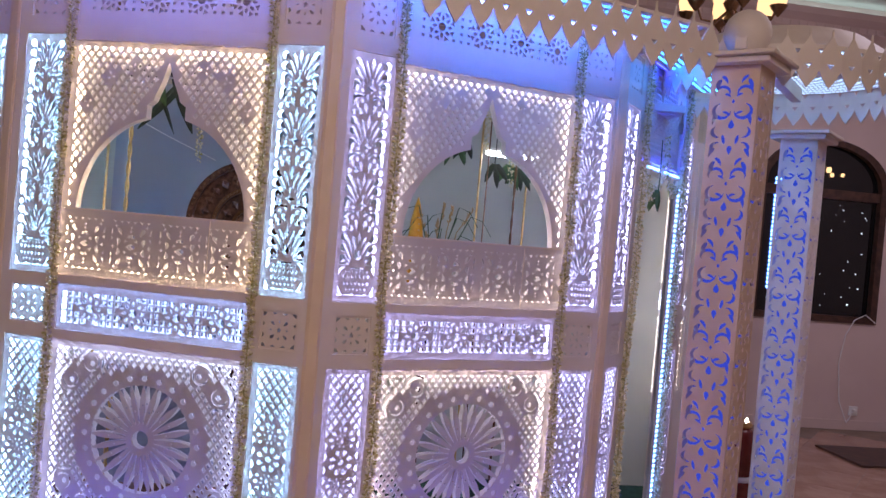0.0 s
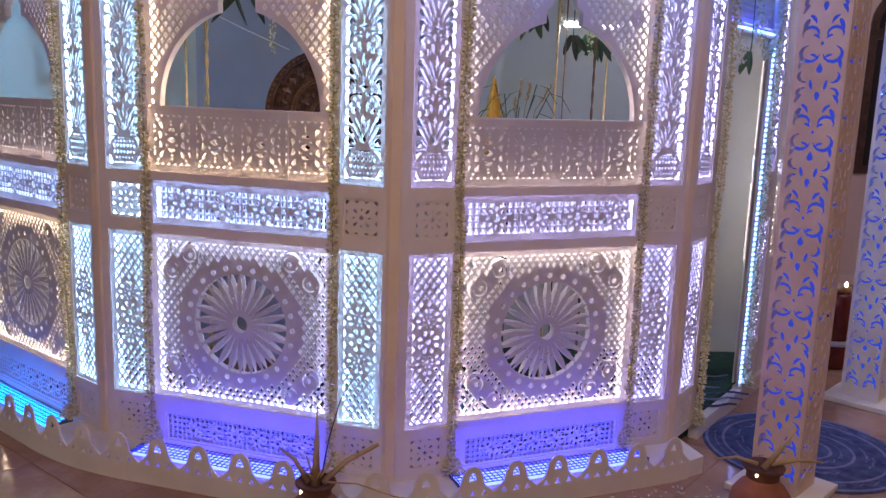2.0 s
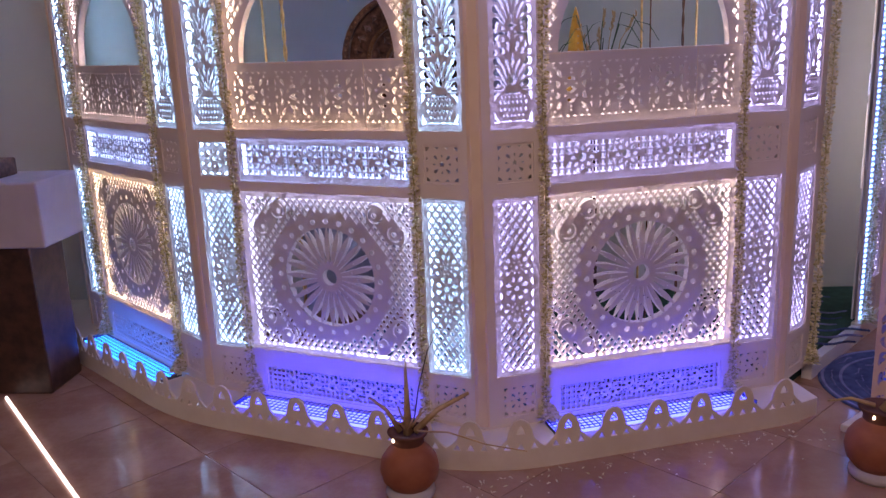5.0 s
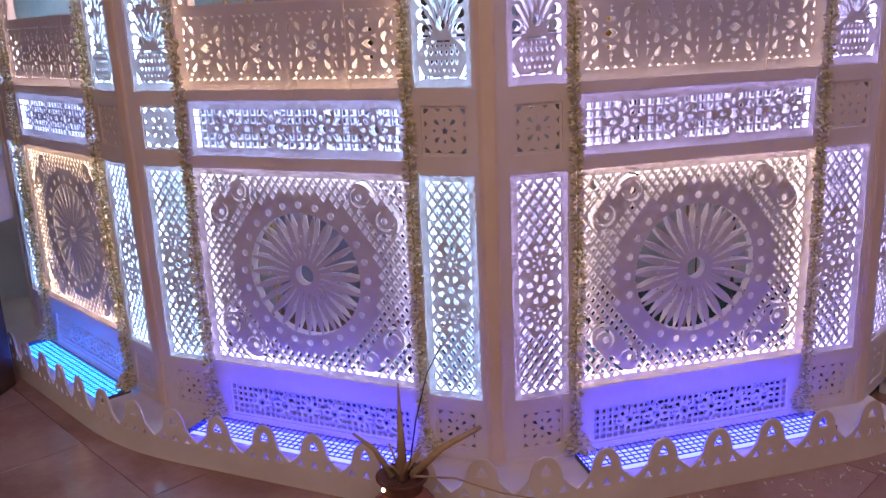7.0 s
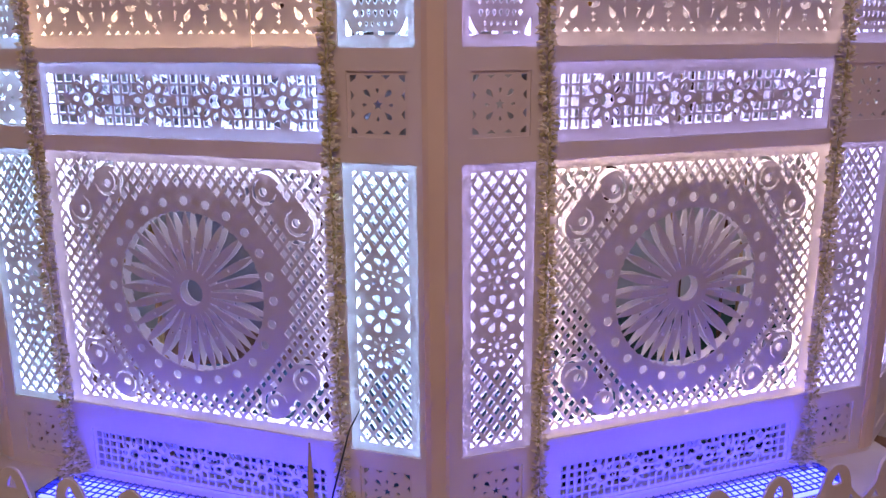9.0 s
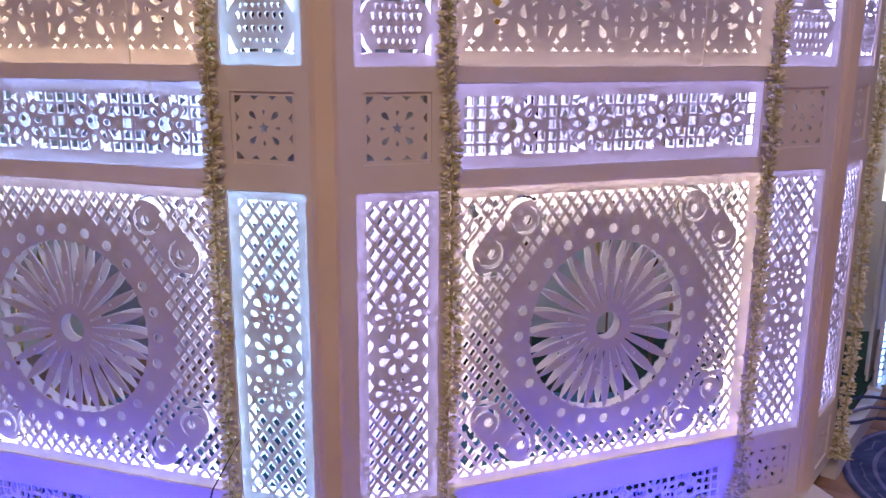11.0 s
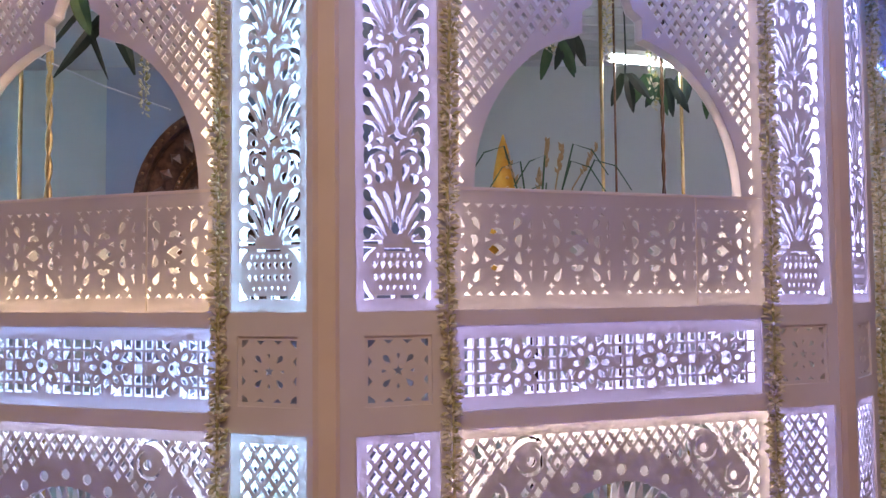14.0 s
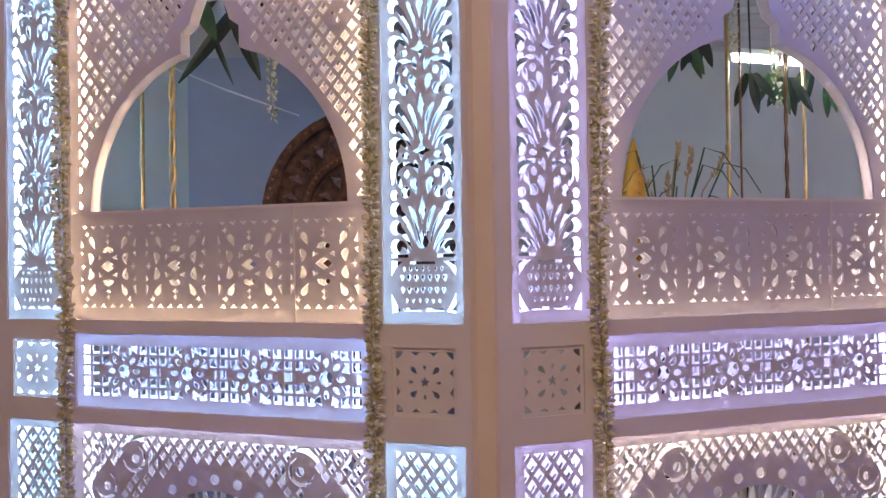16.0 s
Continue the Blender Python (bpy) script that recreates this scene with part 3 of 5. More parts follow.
def screen_wall(key, leds, spans, label):
    """leds: which strip lights each panel; spans: which columns stand."""
    a = ANG[key]
    wall = new("screen_wall")
    wall.matrix_world = Matrix.Translation(ORG[key]) @ pose(0, 0, 0, 0, 0, a)
    tagged(wall, label, "carved wall", "walls of the pavilion")
    L = LEV
    todo = []
    xa, xb = 0.0, W
    if spans == "first":
        xb = n1 + 0.055
    if spans == "last":
        xa = W - n1 - 0.055
    for col in ("left", "right"):
        if (spans == "first" and col == "right") or (spans == "last" and col == "left"):
            continue
        p0, p1 = (n0, n1) if col == "left" else (W - n1, W - n0)
        s = leds[col]
        todo += [("lattice_screen", p0, p1, L["low0"], L["low1"], s), ("vase_screen", p0, p1, L["up0"], L["up1"], s)]
        todo.append(("square_screen", p0 + 0.02, p1 - 0.02, 1.16, 1.32, leds.get(col + "_mid")))
        todo.append(("square_screen", p0 + 0.025, p1 - 0.025, 0.13, 0.27, None))
        todo.append(("square_screen", p0 + 0.02, p1 - 0.02, 2.48, 2.66, None))
    if spans == "all":
        todo += [("grid_band", w0, w1, L["mid0"], L["mid1"], leds["band"]), ("wheel_screen", h0, h1, 0.328, 1.0976, leds["wheel"]),
                 ("base_screen", w0 + 0.045, w1 - 0.03, 0.110, 0.248, None), ("frieze_screen", w0, w1, L["fr0"], L["fr1"], None),
                 ("floral_band", h0, h1, L["up0"], L["sill"], leds["arch"]), ("arch_screen", h0, h1, L["sill"] + 0.001, L["arch1"], leds["arch"])]
    holes = []
    for kind, x0, x1, z0, z1, led in todo:
        if kind == "floral_band":
            holes.append(rect(x0, z0, x1, L["arch1"]))
        elif kind != "arch_screen":
            holes.append(rect(x0, z0, x1, z1))
    me = shared(("frame", spans, leds.get("left_mid")), lambda: sheet_mesh("frame", rect(xa, L["base"], xb, Z_TOP), holes, 0.010, M_FRAME))
    link("frame", me, M_FRAME, wall, "cream-painted board frame")
    bk = link("back_frame", me, M_FRAME, wall)
    bk.location = (0, DEPTH - 0.008, 0)
    for kind, x0, x1, z0, z1, led in todo:
        if kind == "arch_screen":
            me = board(kind, x1 - x0, z1 - z0)
            ob = link(kind, me, None, wall, "pierced board with an ogee arch opening")
            ob.location = (x0, 0.006, z0)
            b = link("back_screen", back_of(me), None, ob)
            b.location = (0, DEPTH - 0.018, 0)
            # strips down both sides and along the top
            bm = bmesh.new()
            w, h = x1 - x0, z1 - z0
            box(bm, 0.003, 0.008, 0.017, 0.031, 0.01, h - 0.01)
            box(bm, w - 0.008, w - 0.003, 0.017, 0.031, 0.01, h - 0.01)
            box(bm, 0.01, w - 0.01, 0.017, 0.031, h - 0.008, h - 0.003)
            part("led_strip", bm, LED[led], ob, "glowing strip of small lights")
            # the lining of the arch
            lf = arch_line(w / 2, 0.386, 0.415, 0.640)
            pts = lf + [(w / 2, 0.640)] + [(w - x, z) for x, z in lf[::-1]]
            bm = bmesh.new()
            lo = [[bm.verts.new((x + (w / 2 - x) * k * 0.01, yy, z + (0 if k == 0 else -0.004 * k))) for x, z in pts] for k, yy in ((0, 0.004), (0, DEPTH - 0.014))]
            for i in range(len(pts) - 1):
                bm.faces.new((lo[0][i], lo[0][i + 1], lo[1][i + 1], lo[1][i]))
            ext = bmesh.ops.solidify(bm, geom=bm.faces[:], thickness=0.003)
            part("arch_lining", bm, M_SHEET, ob)
            box_l = bmesh.new()
            box(box_l, h0 + 0.02, h1 - 0.02, 0.004, DEPTH - 0.004, L["sill"] - 0.004, L["sill"] + 0.004)
            part("sill", box_l, M_FRAME, wall)
        elif kind == "floral_band":
            ob = panel(wall, kind, x0, x1, z0, z1, None)
            bm = bmesh.new()
            w, h = x1 - x0, z1 - z0
            box(bm, 0.003, 0.008, 0.017, 0.031, 0.003, h)
            box(bm, w - 0.008, w - 0.003, 0.017, 0.031, 0.003, h)
            box(bm, 0.01, w - 0.01, 0.017, 0.031, 0.003, 0.008)
            part("led_strip", bm, LED[led], ob, "glowing strip of small lights")
            ring("reveal", x0 - 0.004, x1 + 0.004, z0 - 0.004, L["arch1"] + 0.004, 0.011, DEPTH - 0.009, 0.004, M_BACK, wall)
            bm = bmesh.new()
            box(bm, w * 0.760, w * 0.760 + 0.004, -0.002, 0.0, 0.004, h - 0.002)
            part("seam", bm, M_EDGE, ob)
        else:
            panel(wall, kind, x0, x1, z0, z1, led, back=bool(led) or kind == "base_screen")
            ring("reveal", x0 - 0.004, x1 + 0.004, z0 - 0.004, z1 + 0.004, 0.011, DEPTH - 0.009, 0.004, M_BACK if led else M_FRAME, wall)
    return wall


screen_wall("A", dict(left="cool", right="cool", left_mid="cool", band="blue", wheel="dim", arch="warm"), "all",
            "cream board wall with pierced screens, blue-white and warm light behind")
screen_wall("B", dict(left="lav", right="lav", band="lav", wheel="pink", arch="rose"), "all",
            "cream board wall with pierced screens, lavender and peach light behind")
screen_wall("C", dict(left="cool", right="cool", band="blue", wheel="gold", arch="pink"), "all",
            "cream board wall with pierced screens, golden light behind its wheel")
screen_wall("D", dict(left="lav", right="lav"), "first", "narrow pierced wall with lavender light beside the doorway")
screen_wall("Z", dict(left="cool", right="cool"), "last", "narrow pierced wall with blue-white light at the pavilion's end")

# corner strips with a flat front
for k1, k2 in (("Z", "C"), ("C", "A"), ("A", "B"), ("B", "D")):
    bm = bmesh.new()
    p = ORG[k2]
    d1, d2 = along(ANG[k1], 1), along(ANG[k2], 1)
    o1, o2 = Vector((d1.y, -d1.x, 0)), Vector((d2.y, -d2.x, 0))
    a, b = p - 0.042 * d1 + 0.004 * o1, p + 0.020 * d2 + 0.004 * o2
    pts = [p - 0.042 * d1, a, p - 0.026 * d1 + 0.007 * o1, p + 0.010 * d2 + 0.007 * o2, b, p + 0.020 * d2, p - 0.03 * (o1 + o2)]
    lo = [bm.verts.new((q.x, q.y, 0.10)) for q in pts]
    hi = [bm.verts.new((q.x, q.y, Z_TOP)) for q in pts]
    for i in range(len(pts)):
        j = (i + 1) % len(pts)
        bm.faces.new((lo[i], lo[j], hi[j], hi[i]))
    bm.faces.new(lo[::-1])
    bm.faces.new(hi)
    tagged(part("corner_post", bm, M_POST), "cream-painted corner post of the carved pavilion", "post", "corner posts")

# ------------------------------------------------------------ plinth with its scalloped border


def outline(off):
    """The walls' foot line, moved out by off, with rounded corners."""
    keys = ["Z", "C", "A", "B", "D"]
    lines = []
    for k in keys:
        d = along(ANG[k], 1)
        o = Vector((d.y, -d.x, 0))
        lines.append((ORG[k] + o * off, d))
    pts = [lines[0][0] + lines[0][1] * (W * 0.55)]
    for (p, d), (q, e) in zip(lines, lines[1:]):
        cr = d.x * e.y - d.y * e.x
        t = ((q - p).x * e.y - (q - p).y * e.x) / cr
        x = p + d * t
        r = 0.30 if off > 0.1 else 0.001
        a, b = x - d * r, x + e * r
        for i in range(9):
            s = i / 8
            pts.append(a * (1 - s) ** 2 + x * 2 * s * (1 - s) + b * s * s)
    return pts


BORDER = 0.228
edge = outline(BORDER)
# the border ends just past the last corner
edge = edge[:-4]
inner = outline(-0.12)
bm = bmesh.new()
front = edge[:]
back = [Vector((p.x, p.y, 0)) for p in inner[:1] + [ORG["C"] + Vector((0, 0.15, 0)), ORG["A"] + Vector((0, 0.15, 0)), Vector((0, 0.15, 0)), ORG["D"] + Vector((0.04, 0.12, 0))]]
loop = front + back[::-1]
lo = [bm.verts.new((p.x, p.y, 0.0)) for p in loop]
hi = [bm.verts.new((p.x, p.y, 0.085)) for p in loop]
for i in range(len(loop)):
    j = (i + 1) % len(loop)
    bm.faces.new((lo[i], lo[j], hi[j], hi[i]))
bm.faces.new(hi)
bmesh.ops.triangulate(bm, faces=[f for f in bm.faces if len(f.verts) > 4])
plinth = tagged(part("plinth", bm, M_EDGE), "low cream plinth under the carved walls", "plinth", kind="structure")
bm = bmesh.new()
for k in ("C", "A", "B", "D"):
    m = Matrix.Translation(ORG[k]) @ pose(0, 0, 0, 0, 0, ANG[k])
    box(bm, 0.0, W if k != "D" else n1 + 0.05, 0.0, DEPTH, 0.085, 0.101, m)
part("wall_foot", bm, M_EDGE, plinth)

lengths = [0.0]
for p, q in zip(edge, edge[1:]):
    lengths.append(lengths[-1] + (q - p).length)


def on_edge(s):
    s = max(0.0, min(lengths[-1] - 1e-6, s))
    for i in range(len(edge) - 1):
        if s <= lengths[i + 1]:
            t = (s - lengths[i]) / (lengths[i + 1] - lengths[i])
            return edge[i].lerp(edge[i + 1], t), (edge[i + 1] - edge[i]).normalized()


def hump(x):
    """Height of the border's upper edge across one scallop, x from -0.5 to 0.5."""
    a = abs(x)
    if a < 0.235:
        return 0.150 + 0.072 * math.sqrt(max(0, 1 - (a / 0.25) ** 2))
    if a < 0.33:
        return 0.150 - 0.25 * (a - 0.235)
    return 0.130 - 0.034 * ((a - 0.33) / 0.17) ** 0.7


def border():
    unit = 0.205
    n = int(lengths[-1] / unit)
    tri = lambda x, z, s: [(x - s, z), (x + s, z), (x, z + 1.9 * s)]
    for k in range(n):
        xs = [i / 22 - 0.5 for i in range(23)]
        outer = [(-unit / 2, 0.0), (0.0, 0.0), (unit / 2, 0.0)] + [(x * unit, hump(x)) for x in xs[::-1]]
        holes = [tri(-0.056, 0.090, 0.0150), tri(0, 0.090, 0.0150), tri(0.056, 0.090, 0.0150), [(-0.018, 0.158), (0.018, 0.158), (0.013, 0.178), (0, 0.197), (-0.013, 0.178)]]
        v, tris = pierced(outer, holes)
        verts = []
        for dep in (0.0, 0.009):
            for p in v:
                q, d = on_edge((k + 0.5) * unit + p.x)
                q = q + Vector((d.y, -d.x, 0)) * (0.009 - dep)
                verts.append((q.x, q.y, p.y))
        me = bpy.data.meshes.new("scallop")
        me.from_pydata(verts, [], thick_faces(len(v), tris))
        link("scallop", me, M_EDGE, plinth)


border()

# trays of blue lights under a wire grid, set in the plinth before each wall
for k, m_led, u0, u1 in (("C", M_CYAN, 0.28, 1.22), ("A", M_BLUE, 0.27, 1.20), ("B", M_BLUE, 0.27, 1.22)):
    m = Matrix.Translation(ORG[k]) @ pose(0, 0, 0, 0, 0, ANG[k])
    tray = new("light_tray")
    tray.matrix_world = m
    tagged(tray, "tray of blue light strips under a dark wire grid", "light", "blue light trays")
    bm = bmesh.new()
    box(bm, u0 - 0.01, u1 + 0.01, -0.165, -0.035, 0.0855, 0.089)
    part("tray_bed", bm, M_WHITEP, tray)
    for j, yy in enumerate((-0.148, -0.116, -0.084, -0.052)):
        bm = bmesh.new()
        box(bm, u0, u1, yy - 0.0145, yy + 0.0145, 0.0895, 0.094)
        part("led_strip", bm, m_led, tray, "glowing blue strip")
    bm = bmesh.new()
    n = int((u1 - u0) / 0.024)
    for i in range(n + 1):
        x = u0 + (u1 - u0) * i / n
        box(bm, x - 0.0017, x + 0.0017, -0.165, -0.035, 0.1075, 0.1105)
    for i in range(6):
        yy = -0.162 + i * 0.0248
        box(bm, u0 - 0.01, u1 + 0.01, yy - 0.0017, yy + 0.0017, 0.1045, 0.1074)
    for x in (u0 - 0.008, u1 + 0.004):
        box(bm, x, x + 0.004, -0.165, -0.035, 0.0855, 0.1044)
    part("wire_grid", bm, M_WIRE, tray)

# ------------------------------------------------------------ garlands


def garland_mesh(length, count, seed, width=0.017):
    rnd = random.Random(seed)
    verts, faces, mats = [], [], []
    for i in range(count):
        z = -length * (i + rnd.random()) / count
        a = rnd.random() * 2 * math.pi
        wob = 0.006 * math.sin(z * 5 + seed) + 0.003 * math.sin(z * 13)
        p = Vector((wob, 0, z))
        d = Vector((math.cos(a), math.sin(a) * 0.8, rnd.uniform(-0.6, 0.9))).normalized()
        ln = width * rnd.uniform(0.75, 1.35)
        s = d.cross(Vector((0.2, 0.3, 0.9))).normalized()
        t = d.cross(s)
        r = ln * rnd.uniform(0.16, 0.24)
        b = len(verts)
        p0 = p + d * 0.003
        verts.append(tuple(p0))
        for c in range(4):
            q = p0 + d * ln * 0.62 + r * (math.cos(c * math.pi / 2) * s + math.sin(c * math.pi / 2) * t)
            verts.append(tuple(q))
        verts.append(tuple(p0 + d * ln))
        g = 1 if rnd.random() < 0.35 else 0
        for c in range(4):
            faces.append((b, b + 1 + (c + 1) % 4, b + 1 + c))
            faces.append((b + 5, b + 1 + c, b + 1 + (c + 1) % 4))
            mats += [g, g]
    me = bpy.data.meshes.new("garland")
    me.from_pydata(verts, [], faces)
    me.materials.append(M_BUD)
    me.materials.append(M_BUDG)
    me.polygons.foreach_set("material_index", mats)
    return me


GARL = [garland_mesh(2.66, 2000, s, 0.022) for s in (1, 2, 3)]


def tassel_mesh():
    me = garland_mesh(0.10, 330, 5, 0.022)
    for v in me.vertices:
        k = 1.0 + 14.0 * max(0.0, -v.co.z)
        v.co = Vector((v.co.x * k + 0.012, v.co.y * k, v.co.z * 0.75))
    return me


TASSEL = tassel_mesh()
bm = bmesh.new()
tube(bm, [(0.006 * math.sin(-z * 5 + 1), 0, -z) for z in [i * 0.1 for i in range(27)]], 0.004, 0.004, 6)
STRING = bpy.data.meshes.new("string")
bm.to_mesh(STRING)
bm.free()
STRING.materials.append(M_BUDG)


def garland(m, k, zs=1.0):
    g = new("flower_garland")
    g.matrix_world = m
    tagged(g, "long hanging garland of cream jasmine buds with green tips", "garland", "garlands on the walls")
    tagged(link("bud_cover", GARL[k % 3], None, g), kind="stuff")
    link("string", STRING, None, g)
    link("tassel", TASSEL, None, g, "thick tuft of buds").location = (0, -0.012, -2.60)


k = 0
for key, us in (("C", (0.278, 1.195)), ("A", (0.278, 1.195)), ("B", (0.278, 1.195)), ("D", (0.315,))):
    m = Matrix.Translation(ORG[key]) @ pose(0, 0, 0, 0, 0, ANG[key])
    for u in us:
        garland(m @ pose(u, -0.020, 2.775, 0, 0, 40 * k), k)
        k += 1

# ------------------------------------------------------------ the room
ROOM = dict(x0=-4.6, x1=6.9, y0=-5.6, y1=4.7, h=4.4)


def slab(name, material, x0, x1, y0, y1, z0, z1, label, kind="structure", cat=""):
    bm = bmesh.new()
    box(bm, x0, x1, y0, y1, z0, z1)
    return tagged(part(name, bm, material), label, cat or name.split("_")[0], kind=kind)


R_ = ROOM
floor = slab("floor", M_GROUT, R_["x0"], R_["x1"], R_["y0"], R_["y1"], -0.10, -0.004, "polished peach marble tile floor with thin joints")
slab("ceiling", M_CEIL, R_["x0"], R_["x1"], R_["y0"], R_["y1"], R_["h"], R_["h"] + 0.1, "plain off-white ceiling")
slab("wall_south", M_WALLP, R_["x0"], R_["x1"], R_["y0"] - 0.15, R_["y0"], 0, R_["h"], "plain pale wall")
slab("wall_west", M_WALLW, R_["x0"] - 0.15, R_["x0"], R_["y0"], R_["y1"], 0, R_["h"], "plain pale wall")
slab("wall_east", M_WALLP, R_["x1"], R_["x1"] + 0.15, R_["y0"], R_["y1"], 0, R_["h"], "plain pale pink wall")

# far wall with its tall arched window
WX0, WX1, WZ0, WZ1 = 4.42, 5.86, 1.12, 2.55
cx, hw = (WX0 + WX1) / 2, (WX1 - WX0) / 2
archp = [(WX0, WZ0), (WX1, WZ0)] + [(cx + hw * math.cos(a), WZ1 + 0.62 * hw * math.sin(a) * 1.05) for a in [math.pi * i / 20 for i in range(21)]]
me = sheet_mesh("wall_north", rect(R_["x0"], 0, R_["x1"], R_["h"]), [archp], 0.18, M_WALLP)
wn_ = link("wall_north", me, M_WALLP)
wn_.location = (0, R_["y1"], 0)
tagged(wn_, "pale pink wall with a tall arched window", "wall", kind="structure")
win = new("window_1")
win.location = (0, R_["y1"], 0)
tagged(win, "dark arched window in a brown wooden frame at night", "window", kind="structure")
inner = [(cx + (x - cx) * 0.90, WZ0 + 0.07 + (z - WZ0) * 0.93) for x, z in archp]
link("window_frame", sheet_mesh("window_frame", archp, [inner], 0.07, M_WOOD), M_WOOD, win).location = (0, -0.02, 0)
bm = bmesh.new()
box(bm, WX0 + 0.05, WX1 - 0.05, 0.0, 0.05, 2.40, 2.50)
part("transom", bm, M_WOOD, win)
gm, nt, bs, out = mat("night_glass")
bs.inputs["Base Color"].default_value, bs.inputs["Roughness"].default_value = (0.006, 0.007, 0.008, 1), 0.06
link("pane", sheet_mesh("pane", [(cx + (x - cx) * 0.97, z) for x, z in archp], [], 0.008, gm), gm, win).location = (0, 0.055, 0)
bm = bmesh.new()
rnd = random.Random(5)
for i in range(40):
    x, z, q = rnd.uniform(WX0 + 0.2, WX1 - 0.15), rnd.uniform(WZ0 + 0.15, 2.35), rnd.uniform(0.002, 0.006)
    box(bm, x - q, x + q, 0.050, 0.054, z - q, z + q)
tagged(part("light_specks", bm, M_SPECK, win, "specks of light seen in the dark glass"), kind="stuff")
# chandelier's reflection in the pane, put in as glowing beads
for i, (x, z, q) in enumerate(((5.10, 2.68, 0.022), (5.20, 2.70, 0.028), (5.24, 2.65, 0.020), (5.36, 2.66, 0.018))):
    bm = bmesh.new()
    lathe([(q * 0.7, -q), (q, 0), (q * 0.8, q)], 10, bm, Matrix.Translation((x, 0.040, z)))
    part("lamp_reflection", bm, M_BULB, win, "small amber lamp reflection in the glass, built as a glowing bead")
# hanging pierced lamp strip by the window's edge
bm = bmesh.new()
for i in range(3):
    for j in range(26):
        x, z = WX0 + 0.20 + i * 0.045, WZ0 + 0.30 + j * 0.045
        box(bm, x, x + 0.026, 0.040, 0.046, z, z + 0.028)
part("light_curtain", bm, M_BLUEWHITE, win, "strip of small white lights")

# cornice with carved scrolls
corn = new("cornice")
corn.location = (0, R_["y1"], 0)
tagged(corn, "pale moulded cornice with a carved scroll frieze", "cornice", kind="structure")
bm = bmesh.new()
prof = [(0.0, 3.62), (-0.03, 3.62), (-0.03, 3.68), (-0.015, 3.69), (-0.015, 3.98), (-0.04, 4.0), (-0.07, 4.06), (-0.12, 4.10), (-0.12, 4.16), (-0.20, 4.22), (-0.22, 4.28), (0.0, 4.28)]
lo = [bm.verts.new((R_["x0"], y, z)) for y, z in prof]
hi = [bm.verts.new((R_["x1"], y, z)) for y, z in prof]
for i in range(len(prof)):
    bm.faces.new((lo[i], lo[(i + 1) % len(prof)], hi[(i + 1) % len(prof)], hi[i]))
part("moulding", bm, M_WALLP, corn)
bm = bmesh.new()
for i in range(9):
    x = 3.2 + i * 0.42
    for f in (-1, 1):
        pts = []
        for k in range(16):
            t = k / 15 * 4.6
            r = 0.13 * (1 - 0.16 * t)
            pts.append((x + f * (r * math.cos(t) - 0.02), -0.025, 3.83 + r * math.sin(t) * 0.85))
        tube(bm, pts, 0.016, 0.008, 5)
    tube(bm, [(x - 0.2, -0.025, 3.74), (x, -0.03, 3.80), (x + 0.2, -0.025, 3.92)], 0.012, 0.012, 5)
part("scrolls", bm, M_WALLP, corn)
bm = bmesh.new()
for i in range(40):
    x = 3.0 + i * 0.095
    box(bm, x, x + 0.035, -0.135, -0.115, 4.105, 4.150)
part("dentils", bm, M_WALLP, corn)
bm = bmesh.new()
box(bm, 2.0, R_["x1"] - 0.1, -0.16, -0.02, 4.285, 4.30)
part("cove_light", bm, glow("cove_glow", (0.85, 1.0, 0.85), 1.1), corn, "glowing cove light above the moulding")
slab("baseboard", M_WALLP, R_["x0"], R_["x1"], R_["y1"] - 0.02, R_["y1"] - 0.001, 0, 0.10, "pale low baseboard")

# socket, cable and folded mats by the far wall
sock = new("wall_socket")
sock.location = (5.70, R_["y1"], 0.20)
tagged(sock, "white plastic wall socket with a plug", "socket")
part("plate", bevelled(-0.05, 0.05, -0.014, 0.0, -0.05, 0.05, 0.005), M_WHITEP, sock)
part("plug", bevelled(-0.018, 0.018, -0.05, -0.014, -0.02, 0.02, 0.005), M_WHITEP, sock)
bm = bmesh.new()
tube(bm, [(5.68, 4.66, 0.2), (5.60, 4.64, 0.08), (5.50, 4.65, 0.30), (5.47, 4.67, 0.7), (5.52, 4.67, 1.0), (5.60, 4.66, 1.16), (5.72, 4.66, 1.22), (5.84, 4.66, 1.14)], 0.006, 0.006, 6)
tagged(part("cable", bm, M_WHITEP), "thin white cable hanging from the window sill", "cable")
for x, y, w_, d_, mm, lb in ((4.75, 3.15, 1.1, 0.7, M_WOOD, "folded dark brown mat on the marble floor"), (5.6, 2.8, 0.5, 0.4, M_GREEN, "small folded dark cloth on the marble floor")):
    ob = part("floor_mat", bevelled(x, x + w_, y, y + d_, 0.0, 0.02, 0.008), mm)
    tagged(ob, lb, "mat")

# pavilion's inner room: back wall, low ceiling, carpet
slab("wall_inner_left", M_WALLW, -4.2, -1.277, 2.0, 2.12, 0, 2.9, "greyish white plastered inner wall")
slab("wall_inner_middle", M_WALLB, -1.275, 0.12, 1.95, 2.07, 0, 2.9, "plastered inner wall with its shade put in as blue-grey")
slab("wall_inner_right", M_WALLW, 0.122, 2.5, 2.0, 2.12, 0, 2.9, "greyish white plastered inner wall")
slab("wall_inner_side", M_WALLW, 2.502, 2.62, 2.0, 4.69, 0, 2.9, "greyish white plastered side wall")
ic = slab("ceiling_inner", M_CEIL, -3.2, 1.9, 0.95, 1.99, 2.46, 2.50, "white slatted low ceiling inside the pavilion")
